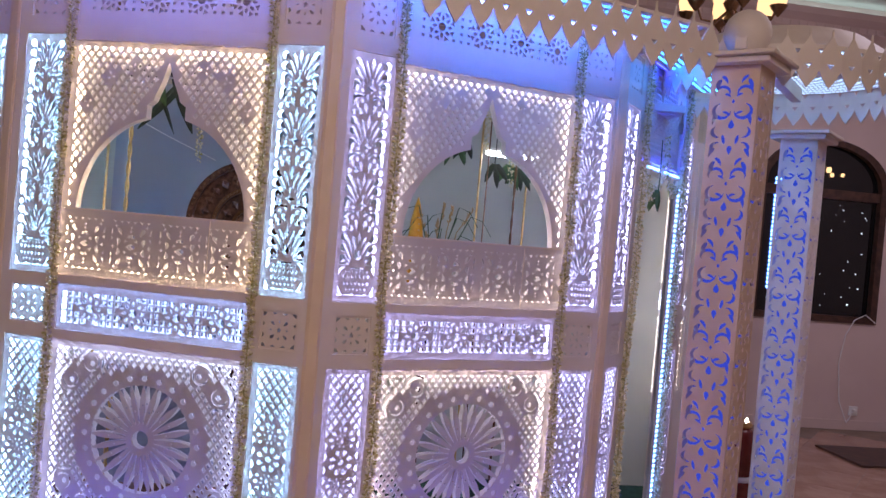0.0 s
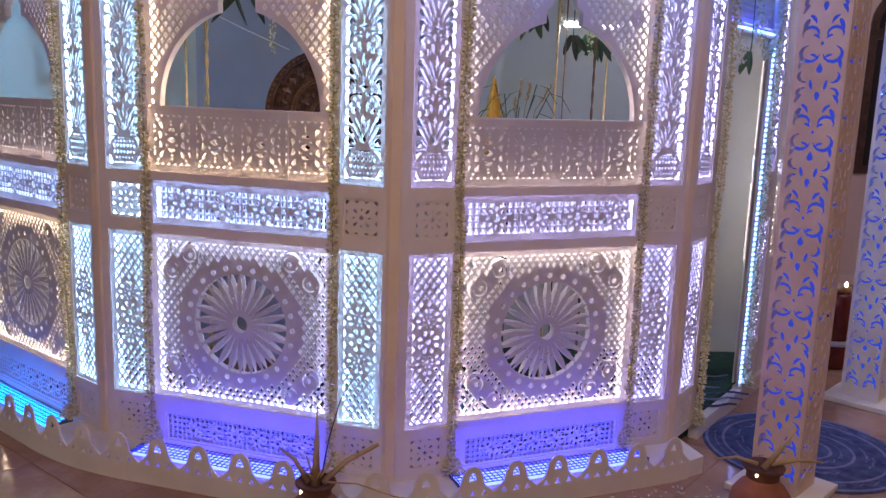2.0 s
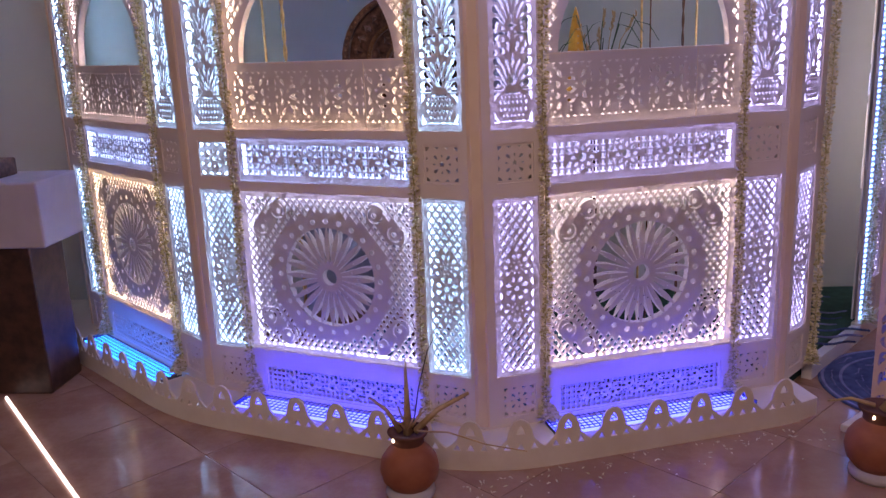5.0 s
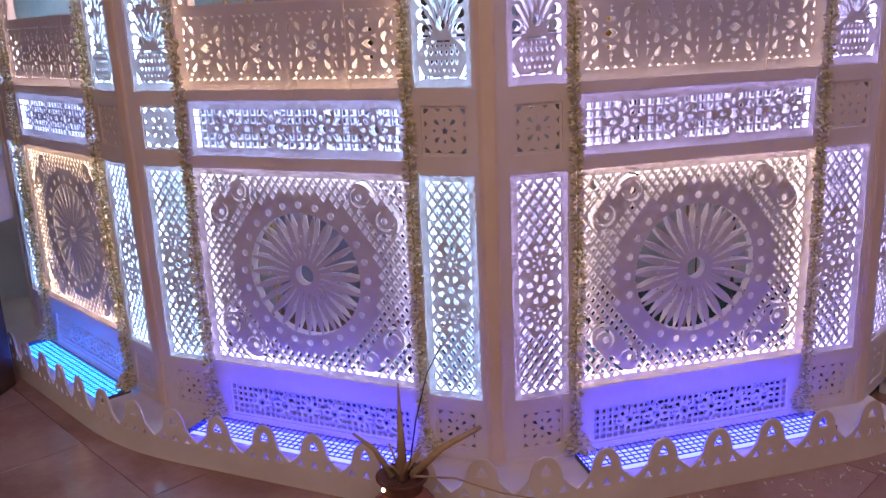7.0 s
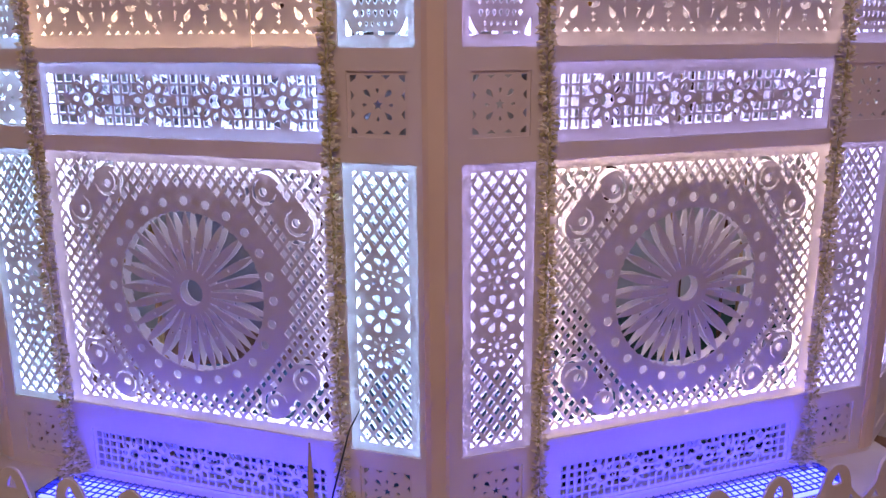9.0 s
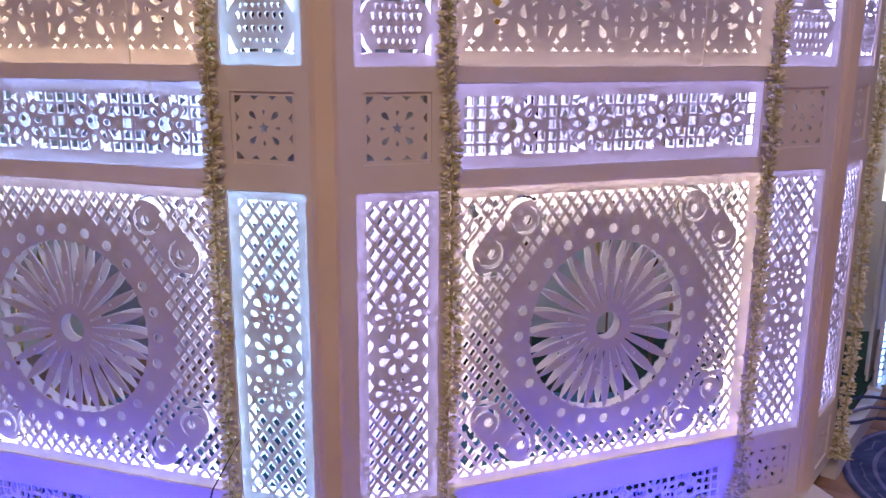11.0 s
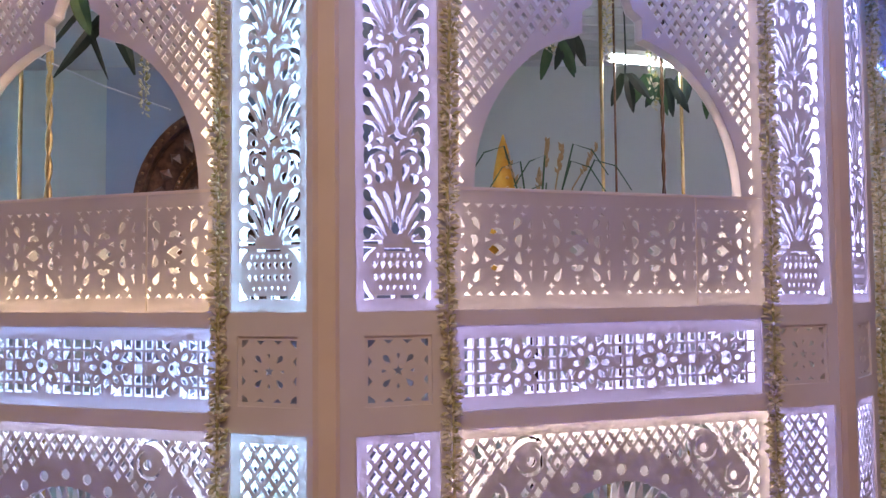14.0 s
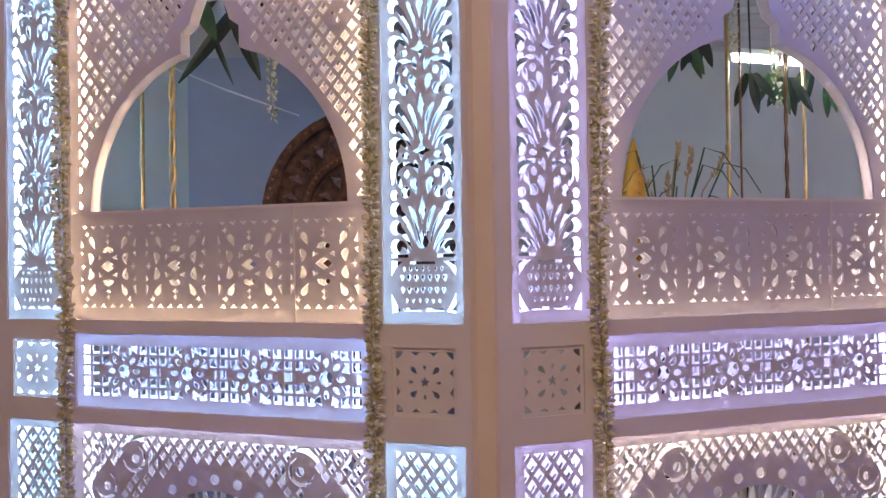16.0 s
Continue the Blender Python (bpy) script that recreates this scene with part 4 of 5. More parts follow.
for i in range(10):
    bm = bmesh.new()
    box(bm, 0.0, 1.9, 0.97 + i * 0.1, 1.05 + i * 0.1, 2.452, 2.4595)
    part("slat", bm, M_CEIL, ic)
tl = new("tube_light")
tl.matrix_world = pose(0.885, 0.60, 2.095, 0, 0, 19)
tagged(tl, "lit white tube light hung below the low ceiling", "light")
part("holder", bevelled(-0.16, 0.16, -0.012, 0.012, 0.012, 0.03, 0.004), M_WHITEP, tl)
bm = bmesh.new()
tube(bm, [(-0.145, 0, 0), (0.145, 0, 0)], 0.009, 0.009, 10)
part("tube", bm, M_TUBE, tl, "glowing glass tube")
bm = bmesh.new()
for x in (-0.13, 0.13):
    bm = bmesh.new()
    tube(bm, [(x, 0, 0.03), (x, 0.12, 0.25), (x, 0.42, 0.383)], 0.003)
    part("hanger", bm, M_WHITEP, tl)
bm = bmesh.new()
cp = [(1.42, 0.60), (2.06, 1.36), (2.44, 1.99), (0.2, 1.99), (0.2, 0.35)]
lo = [bm.verts.new((x, y, 0.0)) for x, y in cp]
hi = [bm.verts.new((x, y, 0.10)) for x, y in cp]
for i in range(5):
    bm.faces.new((lo[i], lo[(i + 1) % 5], hi[(i + 1) % 5], hi[i]))
bm.faces.new(hi)
tagged(part("carpet", bm, M_GREEN), "dark green carpet over the pavilion's raised floor", "carpet", kind="structure")
bm = bmesh.new()
cp = [(0.10, 0.33), (1.30, 0.75), (1.62, 1.25), (0.30, 1.25), (-0.95, 1.25), (-1.05, 0.62), (-0.12, 0.33)]
lo = [bm.verts.new((x, y, 0.0)) for x, y in cp]
hi = [bm.verts.new((x, y, 0.106)) for x, y in cp]
for i in range(len(cp)):
    j = (i + 1) % len(cp)
    bm.faces.new((lo[i], lo[j], hi[j], hi[i]))
bm.faces.new(hi)
tagged(part("rug", bm, surface("blue_carpet", (0.05, 0.16, 0.26), (0.10, 0.24, 0.36), 6, 0.95, 0, 200, 0.002)), "blue woven carpet on the pavilion's raised floor", "carpet", kind="structure")
for i in range(9):
    bm = bmesh.new()
    x, y = 1.75 + 0.07 * (i % 3), 0.98 + 0.10 * i
    tube(bm, [(x - 0.15 + 0.04 * k, y + 0.02 * math.sin(k * 1.1 + i), 0.101) for k in range(9)], 0.008, 0.006, 5)
    tagged(part("carpet_wave", bm, M_RUGL if i % 2 else M_RUG), "curling blue carpet pattern line", "carpet pattern", kind="structure")

# brass rods and twisted ropes of the swing
for x, y, r, mm, lb in ((-0.995, 0.60, 0.0065, M_GOLD, "rod"), (-0.893, 0.565, 0.0095, M_GOLD, "rope"), (0.71, 0.50, 0.0055, M_GOLD, "rod"), (0.75, 0.513, 0.0035, M_BRONZE, "rod"), (0.90, 0.566, 0.0055, M_BRONZE, "rope"), (0.962, 0.588, 0.0055, M_GOLD, "rod")):
    bm = bmesh.new()
    if lb == "rod":
        tube(bm, [(x, y, 0.0), (x, y, 1.2), (x, y, 2.7)], r, r, 10)
        nm, lab, cat = "brass_rod", "thin upright brass rod of the swing", "rod"
    else:
        for ph in (0, math.pi):
            tube(bm, [(x + r * 0.6 * math.cos(k * 0.7 + ph), y + r * 0.6 * math.sin(k * 0.7 + ph), k * 0.018) for k in range(150)], r * 0.62, r * 0.62, 6)
        nm, lab, cat = "twisted_rope", "twisted golden rope hanging beside the swing", "rope"
    tagged(part(nm, bm, mm, smooth=True), lab, cat, "rods and ropes of the swing")

# round carved wooden back of a throne
th = new("carved_throne_back")
th.matrix_world = pose(-0.325, 0.41, 1.65, 0, 0, -14) @ Matrix.Scale(0.91, 4)
tagged(th, "round dark carved wooden seat back with brass studs", "throne")


def disc_ring(r0, r1, y0, y1, n=40):
    bm = bmesh.new()
    ringv = []
    for r, y in ((r0, y0), (r1, y0), (r1, y1), (r0, y1)):
        ringv.append([bm.verts.new((r * math.cos(2 * math.pi * i / n), y, r * math.sin(2 * math.pi * i / n))) for i in range(n)])
    for a in range(4):
        b = (a + 1) % 4
        for i in range(n):
            bm.faces.new((ringv[a][i], ringv[a][(i + 1) % n], ringv[b][(i + 1) % n], ringv[b][i]))
    return bm


part("rim", disc_ring(0.285, 0.315, -0.03, 0.03), M_CARVE, th)
part("panel", disc_ring(0.01, 0.286, -0.005, 0.02), M_CARVE, th)
part("inner_ring", disc_ring(0.165, 0.185, -0.025, 0.0), M_BRONZE, th)
part("hub_ring", disc_ring(0.07, 0.085, -0.025, 0.0), M_BRONZE, th)
bm = bmesh.new()
for rr_, n in ((0.235, 26), (0.125, 14)):
    for i in range(n):
        a = 2 * math.pi * i / n
        for q, dz in ((0.020, 0),):
            m = Matrix.Translation((rr_ * math.cos(a), -0.012, rr_ * math.sin(a))) @ pose(0, 0, 0, 0, -math.degrees(a), 0)
            v = [bm.verts.new(m @ Vector(p)) for p in ((q * 1.3, 0, 0), (0, 0, q), (-q * 1.3, 0, 0), (0, 0, -q), (0, -0.016, 0))]
            for c in range(4):
                bm.faces.new((v[c], v[(c + 1) % 4], v[4]))
tagged(part("carving", bm, M_CARVE, th), kind="stuff")
bm = bmesh.new()
for i in range(64):
    a = 2 * math.pi * i / 64
    for r in (0.300, 0.175):
        lathe([(0.005, -0.001), (0.0045, 0.003), (0.001, 0.005)], 6, bm, Matrix.Translation((r * math.cos(a), -0.03, r * math.sin(a))) @ pose(0, 0, 0, 90, 0, 0))
tagged(part("stud_ring", bm, M_BRONZE, th), kind="stuff")
part("leg", bevelled(-0.03, 0.03, -0.02, 0.02, -1.65 / 0.91, -0.30, 0.004), M_CARVE, th)

# orange draped cone and plants on a stand inside
cone = new("orange_drape")
cone.location = (0.42, 0.41, 1.45)
cone.scale = (0.8, 0.8, 0.81)
tagged(cone, "pointed orange cloth drape with small gold dots", "drape")
part("cloth", lathe([(0.075, 0.0), (0.060, 0.10), (0.045, 0.25), (0.034, 0.36), (0.018, 0.44), (0.003, 0.49)], 24), M_YELLOW, cone, smooth=True)
bm = bmesh.new()
for i in range(7):
    z = 0.20 + i * 0.035
    r = 0.056 - 0.05 * (z - 0.2) / 0.3
    bm = bmesh.new()
    lathe([(0.006, 0.0), (0.005, 0.003), (0.001, 0.004)], 6, bm, Matrix.Translation((0.010, -max(0.01, r) - 0.004, z)) @ pose(0, 0, 0, 90, 0, 0))
    part("gold_dot", bm, M_GOLD, cone)
stand = new("plant_stand")
stand.location = (0.50, 0.43, 0)
tagged(stand, "slim round wooden plant stand inside the pavilion", "stand")
part("top", lathe([(0.145, 1.43), (0.15, 1.44), (0.145, 1.45)], 32), M_WOOD, stand)
part("pole", lathe([(0.02, 0.13), (0.016, 0.8), (0.02, 1.43)], 16), M_WOOD, stand)
part("foot", lathe([(0.15, 0.10), (0.14, 0.115), (0.03, 0.13)], 24), M_WOOD, stand)


def blade(bm, base, tip, width, sag=0.0, n=6):
    base, tip = Vector(base), Vector(tip)
    d = tip - base
    s = d.cross(Vector((0, -1, 0.15))).normalized()
    last = None
    for i in range(n + 1):
        t = i / n
        p = base + d * t - Vector((0, 0, sag * t * t))
        w = width * math.sin(math.pi * (0.12 + 0.86 * t)) ** 0.8 * 0.5
        row = [bm.verts.new(p - s * w), bm.verts.new(p + Vector((0, -0.2 * w, 0.25 * w))), bm.verts.new(p + s * w)]
        if last:
            bm.faces.new((last[0], last[1], row[1], row[0]))
            bm.faces.new((last[1], last[2], row[2], row[1]))
        last = row


rnd = random.Random(11)
pl = new("wheat_plant")
pl.location = (0.53, 0.42, 1.45)
pl.scale = (0.85, 0.85, 0.85)
tagged(pl, "bunch of green blades and pale wheat ears", "plant")
for i in range(16):
    bm = bmesh.new()
    a = rnd.uniform(-1, 1)
    tip = (a * 0.16 + rnd.uniform(-0.03, 0.03), rnd.uniform(-0.05, 0.03), rnd.uniform(0.26, 0.44))
    if i % 3 == 0:
        tube(bm, [(a * 0.05, 0, 0), (a * 0.10, 0, tip[2] * 0.7), tip], 0.003, 0.003, 5)
        for k in range(14):
            z = tip[2] - 0.09 * k / 14
            lathe([(0.001, 0), (0.006, 0.010), (0.001, 0.024)], 5, bm, Matrix.Translation((tip[0] * (1 - 0.02 * k), tip[1], z)) @ pose(0, 0, 0, rnd.uniform(-35, 35), rnd.uniform(-35, 35), 0))
        part("ear", bm, M_STRAW, pl)
    else:
        tube(bm, [(a * 0.04, 0, 0), (a * 0.08, 0, 0.2), (tip[0] * 0.9, tip[1], tip[2]), (tip[0] + 0.05 * (1 if a > 0 else -1), tip[1], tip[2] - 0.02), (tip[0] + 0.10 * (1 if a > 0 else -1), tip[1], tip[2] - 0.10)], 0.004, 0.002, 5)
        part("blade", bm, M_LEAF, pl)

# leaf hangings and flower strings in the arches
SPRAY = garland_mesh(0.22, 150, 8, 0.015)
for x, y, z in ((-0.58, 0.453, 1.62), (0.865, 0.553, 1.50), (0.725, 0.505, 0.95), (0.555, 0.445, 0.90)):
    g = link("flower_string", SPRAY, M_BUD)
    g.matrix_world = pose(x, y, 2.284)
    g.scale = (1, 1, z)
    tagged(g, "short hanging string of white flower buds", "flower string", "flower strings in the arches")
bm = bmesh.new()
tube(bm, [(-1.15, 0.655, 2.285), (-0.6, 0.460, 2.28), (0.0, 0.255, 2.285), (0.6, 0.460, 2.28), (1.3, 0.705, 2.285)], 0.003, 0.003, 5)
for x in (-1.15, 1.3):
    tube(bm, [(x, 0.66 if x < 0 else 0.70, 2.283), (x, 0.80, 2.50), (x, 0.97, 2.60)], 0.003, 0.003, 5)
tagged(part("hanging_wire", bm, M_WHITEP), "thin wire strung across behind the arches", "wire")
bm = bmesh.new()
tube(bm, [(-0.96, 0.580, 2.13), (-0.72, 0.52, 2.02), (-0.50, 0.44, 1.93)], 0.0025, 0.0025, 5)
tagged(part("white_thread", bm, M_WHITEP), "thin white thread slung behind the arch", "thread")


def leaf_bunch(x, y, z, n, size, seed, material, label):
    rnd = random.Random(seed)
    b = new("leaf_bunch")
    b.location = (x, y, z)
    tagged(b, label, "leaves", "leaf bunches in the arches")
    for i in range(n):
        bm = bmesh.new()
        a = rnd.uniform(-1, 1)
        blade(bm, (0.015 * a, 0, -0.01), (a * size * 0.55, rnd.uniform(-0.03, 0.03), -size * rnd.uniform(0.7, 1.1)), size * 0.25)
        part("leaf", bm, material, b)
    bm = bmesh.new()
    tube(bm, [(0, 0, -0.012), (0.003, 0, 0.04), (0, 0, max(0.05, 2.286 - z))], 0.003, 0.0025, 5)
    part("stem", bm, material, b)


for i, (x, z) in enumerate(((0.575, 2.14), (0.62, 2.16), (0.785, 2.055), (0.865, 2.06), (0.91, 2.05), (1.00, 2.09), (1.05, 2.06))):
    leaf_bunch(x, 0.351 * x + 0.257, z, 4, 0.12, 20 + i, M_LEAFD if i % 3 else M_LEAF, "bunch of dark green drooping mango leaves")
fr = new("palm_frond")
fr.location = (-0.755, 0.525, 2.30)
tagged(fr, "dark drooping palm frond behind the arch", "palm")
for i, (tx, tz, w_) in enumerate(((-0.19, -0.02, 0.10), (-0.14, -0.20, 0.02), (-0.10, -0.26, 0.045), (0.06, -0.27, 0.02), (0.14, -0.26, 0.05), (0.20, -0.20, 0.03), (0.02, -0.15, 0.05))):
    bm = bmesh.new()
    blade(bm, (0.09 * (i % 3) - 0.06, 0, 0.02), (tx, -0.01 * i, tz), w_)
    part("leaflet", bm, M_LEAF if i == 6 else M_LEAFD, fr)

# ------------------------------------------------------------ doorway and porch
far_jamb = screen_wall("D", dict(left="lav", right="lav"), "last", "narrow pierced wall with lavender light past the doorway")
far_jamb.matrix_world = Matrix.Translation(along(ANG["D"], -0.075)) @ far_jamb.matrix_world
mD = Matrix.Translation(ORG["D"]) @ pose(0, 0, 0, 0, 0, ANG["D"])
door = new("doorway")
door.matrix_world = mD
tagged(door, "open doorway edged with blue-white dotted lights", "doorway", kind="structure")
U0, U1 = n1 + 0.057, W - n1 - 0.057 - 0.075
bm = bmesh.new()
box(bm, U1 - 0.045, U1 - 0.002, 0.0, 0.016, 0.10, 2.12)
part("jamb", bm, M_FRAME, door)

bm = bmesh.new()
for i in range(66):
    z = 0.12 + i * 0.0298
    box(bm, U1 - 0.038, U1 - 0.014, -0.006, -0.0005, z, z + 0.014)
part("light_chain", bm, M_BLUEWHITE, door, "row of blue-white light dots")
bm = bmesh.new()
box(bm, U0 + 0.01, U1 - 0.05, -0.02, 0.03, 0.0, 0.085)
part("threshold", bm, M_WHITEP, door)
bm = bmesh.new()
box(bm, U0 + 0.002, U1 - 0.002, 0.0, 0.08, 2.12, 2.16)
box(bm, U0 + 0.002, U1 - 0.002, 0.0, 0.08, 2.70, Z_TOP)
part("lintel", bm, M_FRAME, door)
# blue strip and ledge added to turn the lintel blue
bm = bmesh.new()
box(bm, U0 + 0.02, U1 - 0.06, -0.035, -0.015, 2.672, 2.684)
part("led_strip", bm, M_BLUE, door, "added blue strip that tints the lintel from above")
bm = bmesh.new()
box(bm, U0 + 0.02, U1 - 0.06, -0.040, 0.02, 2.685, 2.699)
part("added_strip_ledge", bm, M_FRAME, door)
lm = link("lintel_screen", shared("lintel", lambda: sheet_mesh("lintel_screen", rect(0, 0, U1 - U0 - 0.006, 0.535), grid_band(U1 - U0 - 0.006, 0.535, 0.032, 0.022, 4), 0.006, M_SHEET)), M_SHEET, door)
lm.location = (U0 + 0.003, 0.03, 2.163)
bm = bmesh.new()
for i in range(38):
    x = U0 + 0.03 + i * 0.0185
    box(bm, x, x + 0.010, -0.006, -0.0005, 2.134, 2.144)
part("light_chain", bm, M_BLUEWHITE, door, "row of blue-white light dots")
# second added strip, for more blue on the lintel screen
bm = bmesh.new()
box(bm, U0 + 0.03, U1 - 0.06, 0.008, 0.020, 2.161, 2.168)
part("led_strip", bm, M_BLUE, door, "added blue strip that tints the lintel from below")
bm = bmesh.new()
box(bm, U1 - 0.05, W + 0.02, -0.02, 0.10, 0.0, 0.0995)
part("wall_foot", bm, M_EDGE, door)
# swag of flowers below the lintel
rnd = random.Random(4)
for s0, s1, dip in ((U0, (U0 + U1) / 2, 0.34), ((U0 + U1) / 2, U1, 0.30)):
    me = garland_mesh(1.0, 420, 6, 0.018)
    for v in me.vertices:
        t = -v.co.z
        x = s0 + (s1 - s0) * t
        v.co = Vector((x + v.co.x * 1.2, -0.02 + v.co.y, 2.33 - dip * 4 * t * (1 - t) + v.co.x * 1.5 + 0.01 * math.sin(40 * t)))
    g = link("flower_swag", me, M_BUD)
    g.matrix_world = mD
    tagged(g, "looped swag of cream flower buds over the doorway", "garland")
leaf_m = mD @ Vector(((U0 + U1) / 2 - 0.2, -0.05, 2.03))
leaf_bunch(leaf_m.x, leaf_m.y, leaf_m.z, 5, 0.12, 40, M_LEAF, "bunch of green leaves on the flower swag")
garland(mD @ pose(U1 + 0.02, -0.02, 2.775), 1)

# lit wing wall inside the doorway
wing = new("wing_wall")
wing.matrix_world = pose(2.07, 1.42, 0.10, 0, 0, 38)
tagged(wing, "narrow inner screen wall with golden and white light", "carved wall")
link("frame", sheet_mesh("frame", rect(0, 0, 0.36, 2.3), [rect(0.04, 0.73, 0.32, 1.20), rect(0.04, 1.24, 0.32, 1.36), rect(0.04, 1.41, 0.32, 2.2)], 0.01, M_FRAME), M_FRAME, wing)
for z0, z1, kd, led in ((0.73, 1.20, "lattice_screen", "amber"), (1.24, 1.36, "grid_band", "dim"), (1.41, 2.2, "vase_screen", "amber")):
    panel(wing, kd, 0.04, 0.32, z0, z1, led)

# round mat with ring pattern
rug = new("round_rug")
rug.location = (2.14, 0.62, 0)
tagged(rug, "round dark blue patterned rug before the doorway", "rug")
part("disc", lathe([(0.50, 0.0), (0.505, 0.004), (0.50, 0.008)], 64), M_RUG, rug)
for r in (0.485, 0.40, 0.24, 0.13):
    bm = bmesh.new()
    n = 64
    vs = [[bm.verts.new((q * math.cos(2 * math.pi * i / n), q * math.sin(2 * math.pi * i / n), z)) for i in range(n)] for q, z in ((r - 0.008, 0.0081), (r - 0.006, 0.011), (r + 0.006, 0.011), (r + 0.008, 0.0081))]
    for a, b in zip(vs, vs[1:]):
        for i in range(n):
            bm.faces.new((a[i], a[(i + 1) % n], b[(i + 1) % n], b[i]))
    part("ring", bm, M_RUGL, rug)
bm = bmesh.new()
rnd = random.Random(9)
for i in range(60):
    a, r = rnd.uniform(0, 6.28), rnd.choice((0.18, 0.30, 0.33, 0.44))
    pts = [(r * math.cos(a + k * 0.06), r * math.sin(a + k * 0.06) + 0.012 * math.sin(k * 1.6), 0.0085) for k in range(6)]
    tube(bm, pts, 0.004, 0.003, 5)
tagged(part("pattern", bm, M_RUGL, rug), kind="stuff")


def column_holes(w, h):
    """Paired scrolls, leaves and drops, repeated up the board."""
    out, c = [], w / 2
    unit, k_z = 0.365, 0.86
    n = int(h / unit) + 1
    for k in range(n):
        z = h - 0.05 - (k + 1) * unit
        e = []
        for f in (-1, 1):
            e.append(crescent(c + f * 0.050, z + 0.345, 0.037, 1.6, 4.5, 0.46, f))
            e.append(comma(c + f * 0.012, z + 0.318, 0.034, 0.014, -0.55, 0.35, f))
            e.append(crescent(c + f * 0.048, z + 0.245, 0.044, -0.9, 4.6, 0.44, f))
            e.append(comma(c + f * 0.012, z + 0.222, 0.040, 0.015, -0.50, 0.40, f))
            e.append(comma(c + f * 0.084, z + 0.175, 0.060, 0.018, 0.10, -0.12, f))
            e.append(comma(c + f * 0.080, z + 0.345, 0.070, 0.019, 0.05, -0.20, f))
            e.append(comma(c + f * 0.030, z + 0.388, 0.052, 0.017, -0.25, 0.3, f))
            e.append(crescent(c + f * 0.060, z + 0.138, 0.030, -0.4, 3.2, 0.55, f))
            e.append(crescent(c + f * 0.060, z + 0.058, 0.030, 0.4, 3.2, 0.55, f))
            e.append(turned(circ(0, 0, 0.0085, 8, 0.026), c + f * 0.030, z + 0.100, -0.2 * f))
            e.append(comma(c + f * 0.088, z + 0.010, 0.050, 0.017, 0.15, -0.25, f))
        e.append(drop(c, z + 0.205, 0.050, 0.030, math.pi))
        e.append(drop(c, z + 0.018, 0.050, 0.026))
        e.append(dia(c, z + 0.296, 0.008, 0.014))
        e = [[(p[0], z + k_z * (p[1] - z)) for p in q] for q in e]
        out += [q for q in e if min(p[1] for p in q) > 0.05 and max(p[1] for p in q) < h - 0.03]
    return out


def column(x, y, height, led, label, paint):
    """Square pierced column, cap, base plate and blue light inside."""
    w = 0.215
    co = new("column")
    co.matrix_world = pose(x, y, 0, 0, 0, -46)
    tagged(co, label, "column", "columns of the porch")
    part("base_plate", bevelled(-0.19, 0.19, -0.19, 0.19, 0.0, 0.035, 0.006), M_EDGE, co)
    me = shared(("colside", height, paint.name), lambda: sheet_mesh("side_board", rect(0, 0, w, height - 0.035), column_holes(w, height - 0.035), 0.006, paint))
    for k in range(4):
        ob = link("side_board", me, paint, co)
        ob.matrix_local = pose(0, 0, 0.035, 0, 0, 90 * k) @ pose(-w / 2 + (0.006 if k % 2 else 0.0), -w / 2, 0)
        if k % 2:
            ob.scale = ((w - 0.012) / w, 1, 1)
    bm = bmesh.new()
    box(bm, -0.075, 0.075, -0.075, 0.075, 0.036, height - 0.004)
    part("light_core", bm, led, co, "blue glowing core inside the column")
    part("cap", bevelled(-0.16, 0.16, -0.16, 0.16, height, height + 0.03, 0.006), M_EDGE, co)
    part("cap_board", bevelled(-0.185, 0.185, -0.185, 0.185, height + 0.03, height + 0.05, 0.005), M_EDGE, co)
    return co


# column board tinted tan for the warm light that falls on it
M_WARMB = surface("warm_lit_board", (0.66, 0.49, 0.34), (0.76, 0.60, 0.44), 4, 0.55, 0, 60, 0.0008)
M_COLBLUE = glow("column_blue", (0.08, 0.11, 0.8), 0.5)
M_COLB2 = glow("column_pale_blue", (0.07, 0.12, 0.8), 0.55)
c1 = column(1.815, 0.155, 2.545, M_COLBLUE, "square column pierced with scrolls, warm light put into its tan colour, blue light inside, ball on top", M_WARMB)
c2 = column(2.87, 1.375, 2.44, M_COLB2, "pale square column pierced with scrolls, lit blue inside", M_EDGE)
part("ball", lathe([(0.05, 2.595), (0.075, 2.61)] + [(0.105 * math.cos(t), 2.71 + 0.105 * math.sin(t)) for t in [-1.1 + i * 0.2 for i in range(13)]] + [(0.004, 2.815)], 32), M_EDGE, c1, smooth=True)

# eave over the wall, with a fringe of points, and the round canopy of the porch


def fringe_board(w, drop_):
    """One pointed leaf of the fringe with a small spike on its upper edge."""
    h = 0.155
    return [(-w * 0.5, 0.0), (-w * 0.34, -drop_ * 0.42), (-w * 0.12, -drop_ * 0.8), (0, -drop_), (w * 0.12, -drop_ * 0.8), (w * 0.34, -drop_ * 0.42), (w * 0.5, 0.0), (w * 0.5, h * 0.45), (w * 0.36, h * 0.62), (w * 0.15, h * 0.85), (0.004, h), (0.003, h + 0.035), (-0.003, h + 0.035), (-0.004, h), (-w * 0.15, h * 0.85), (-w * 0.36, h * 0.62), (-w * 0.5, h * 0.45)]


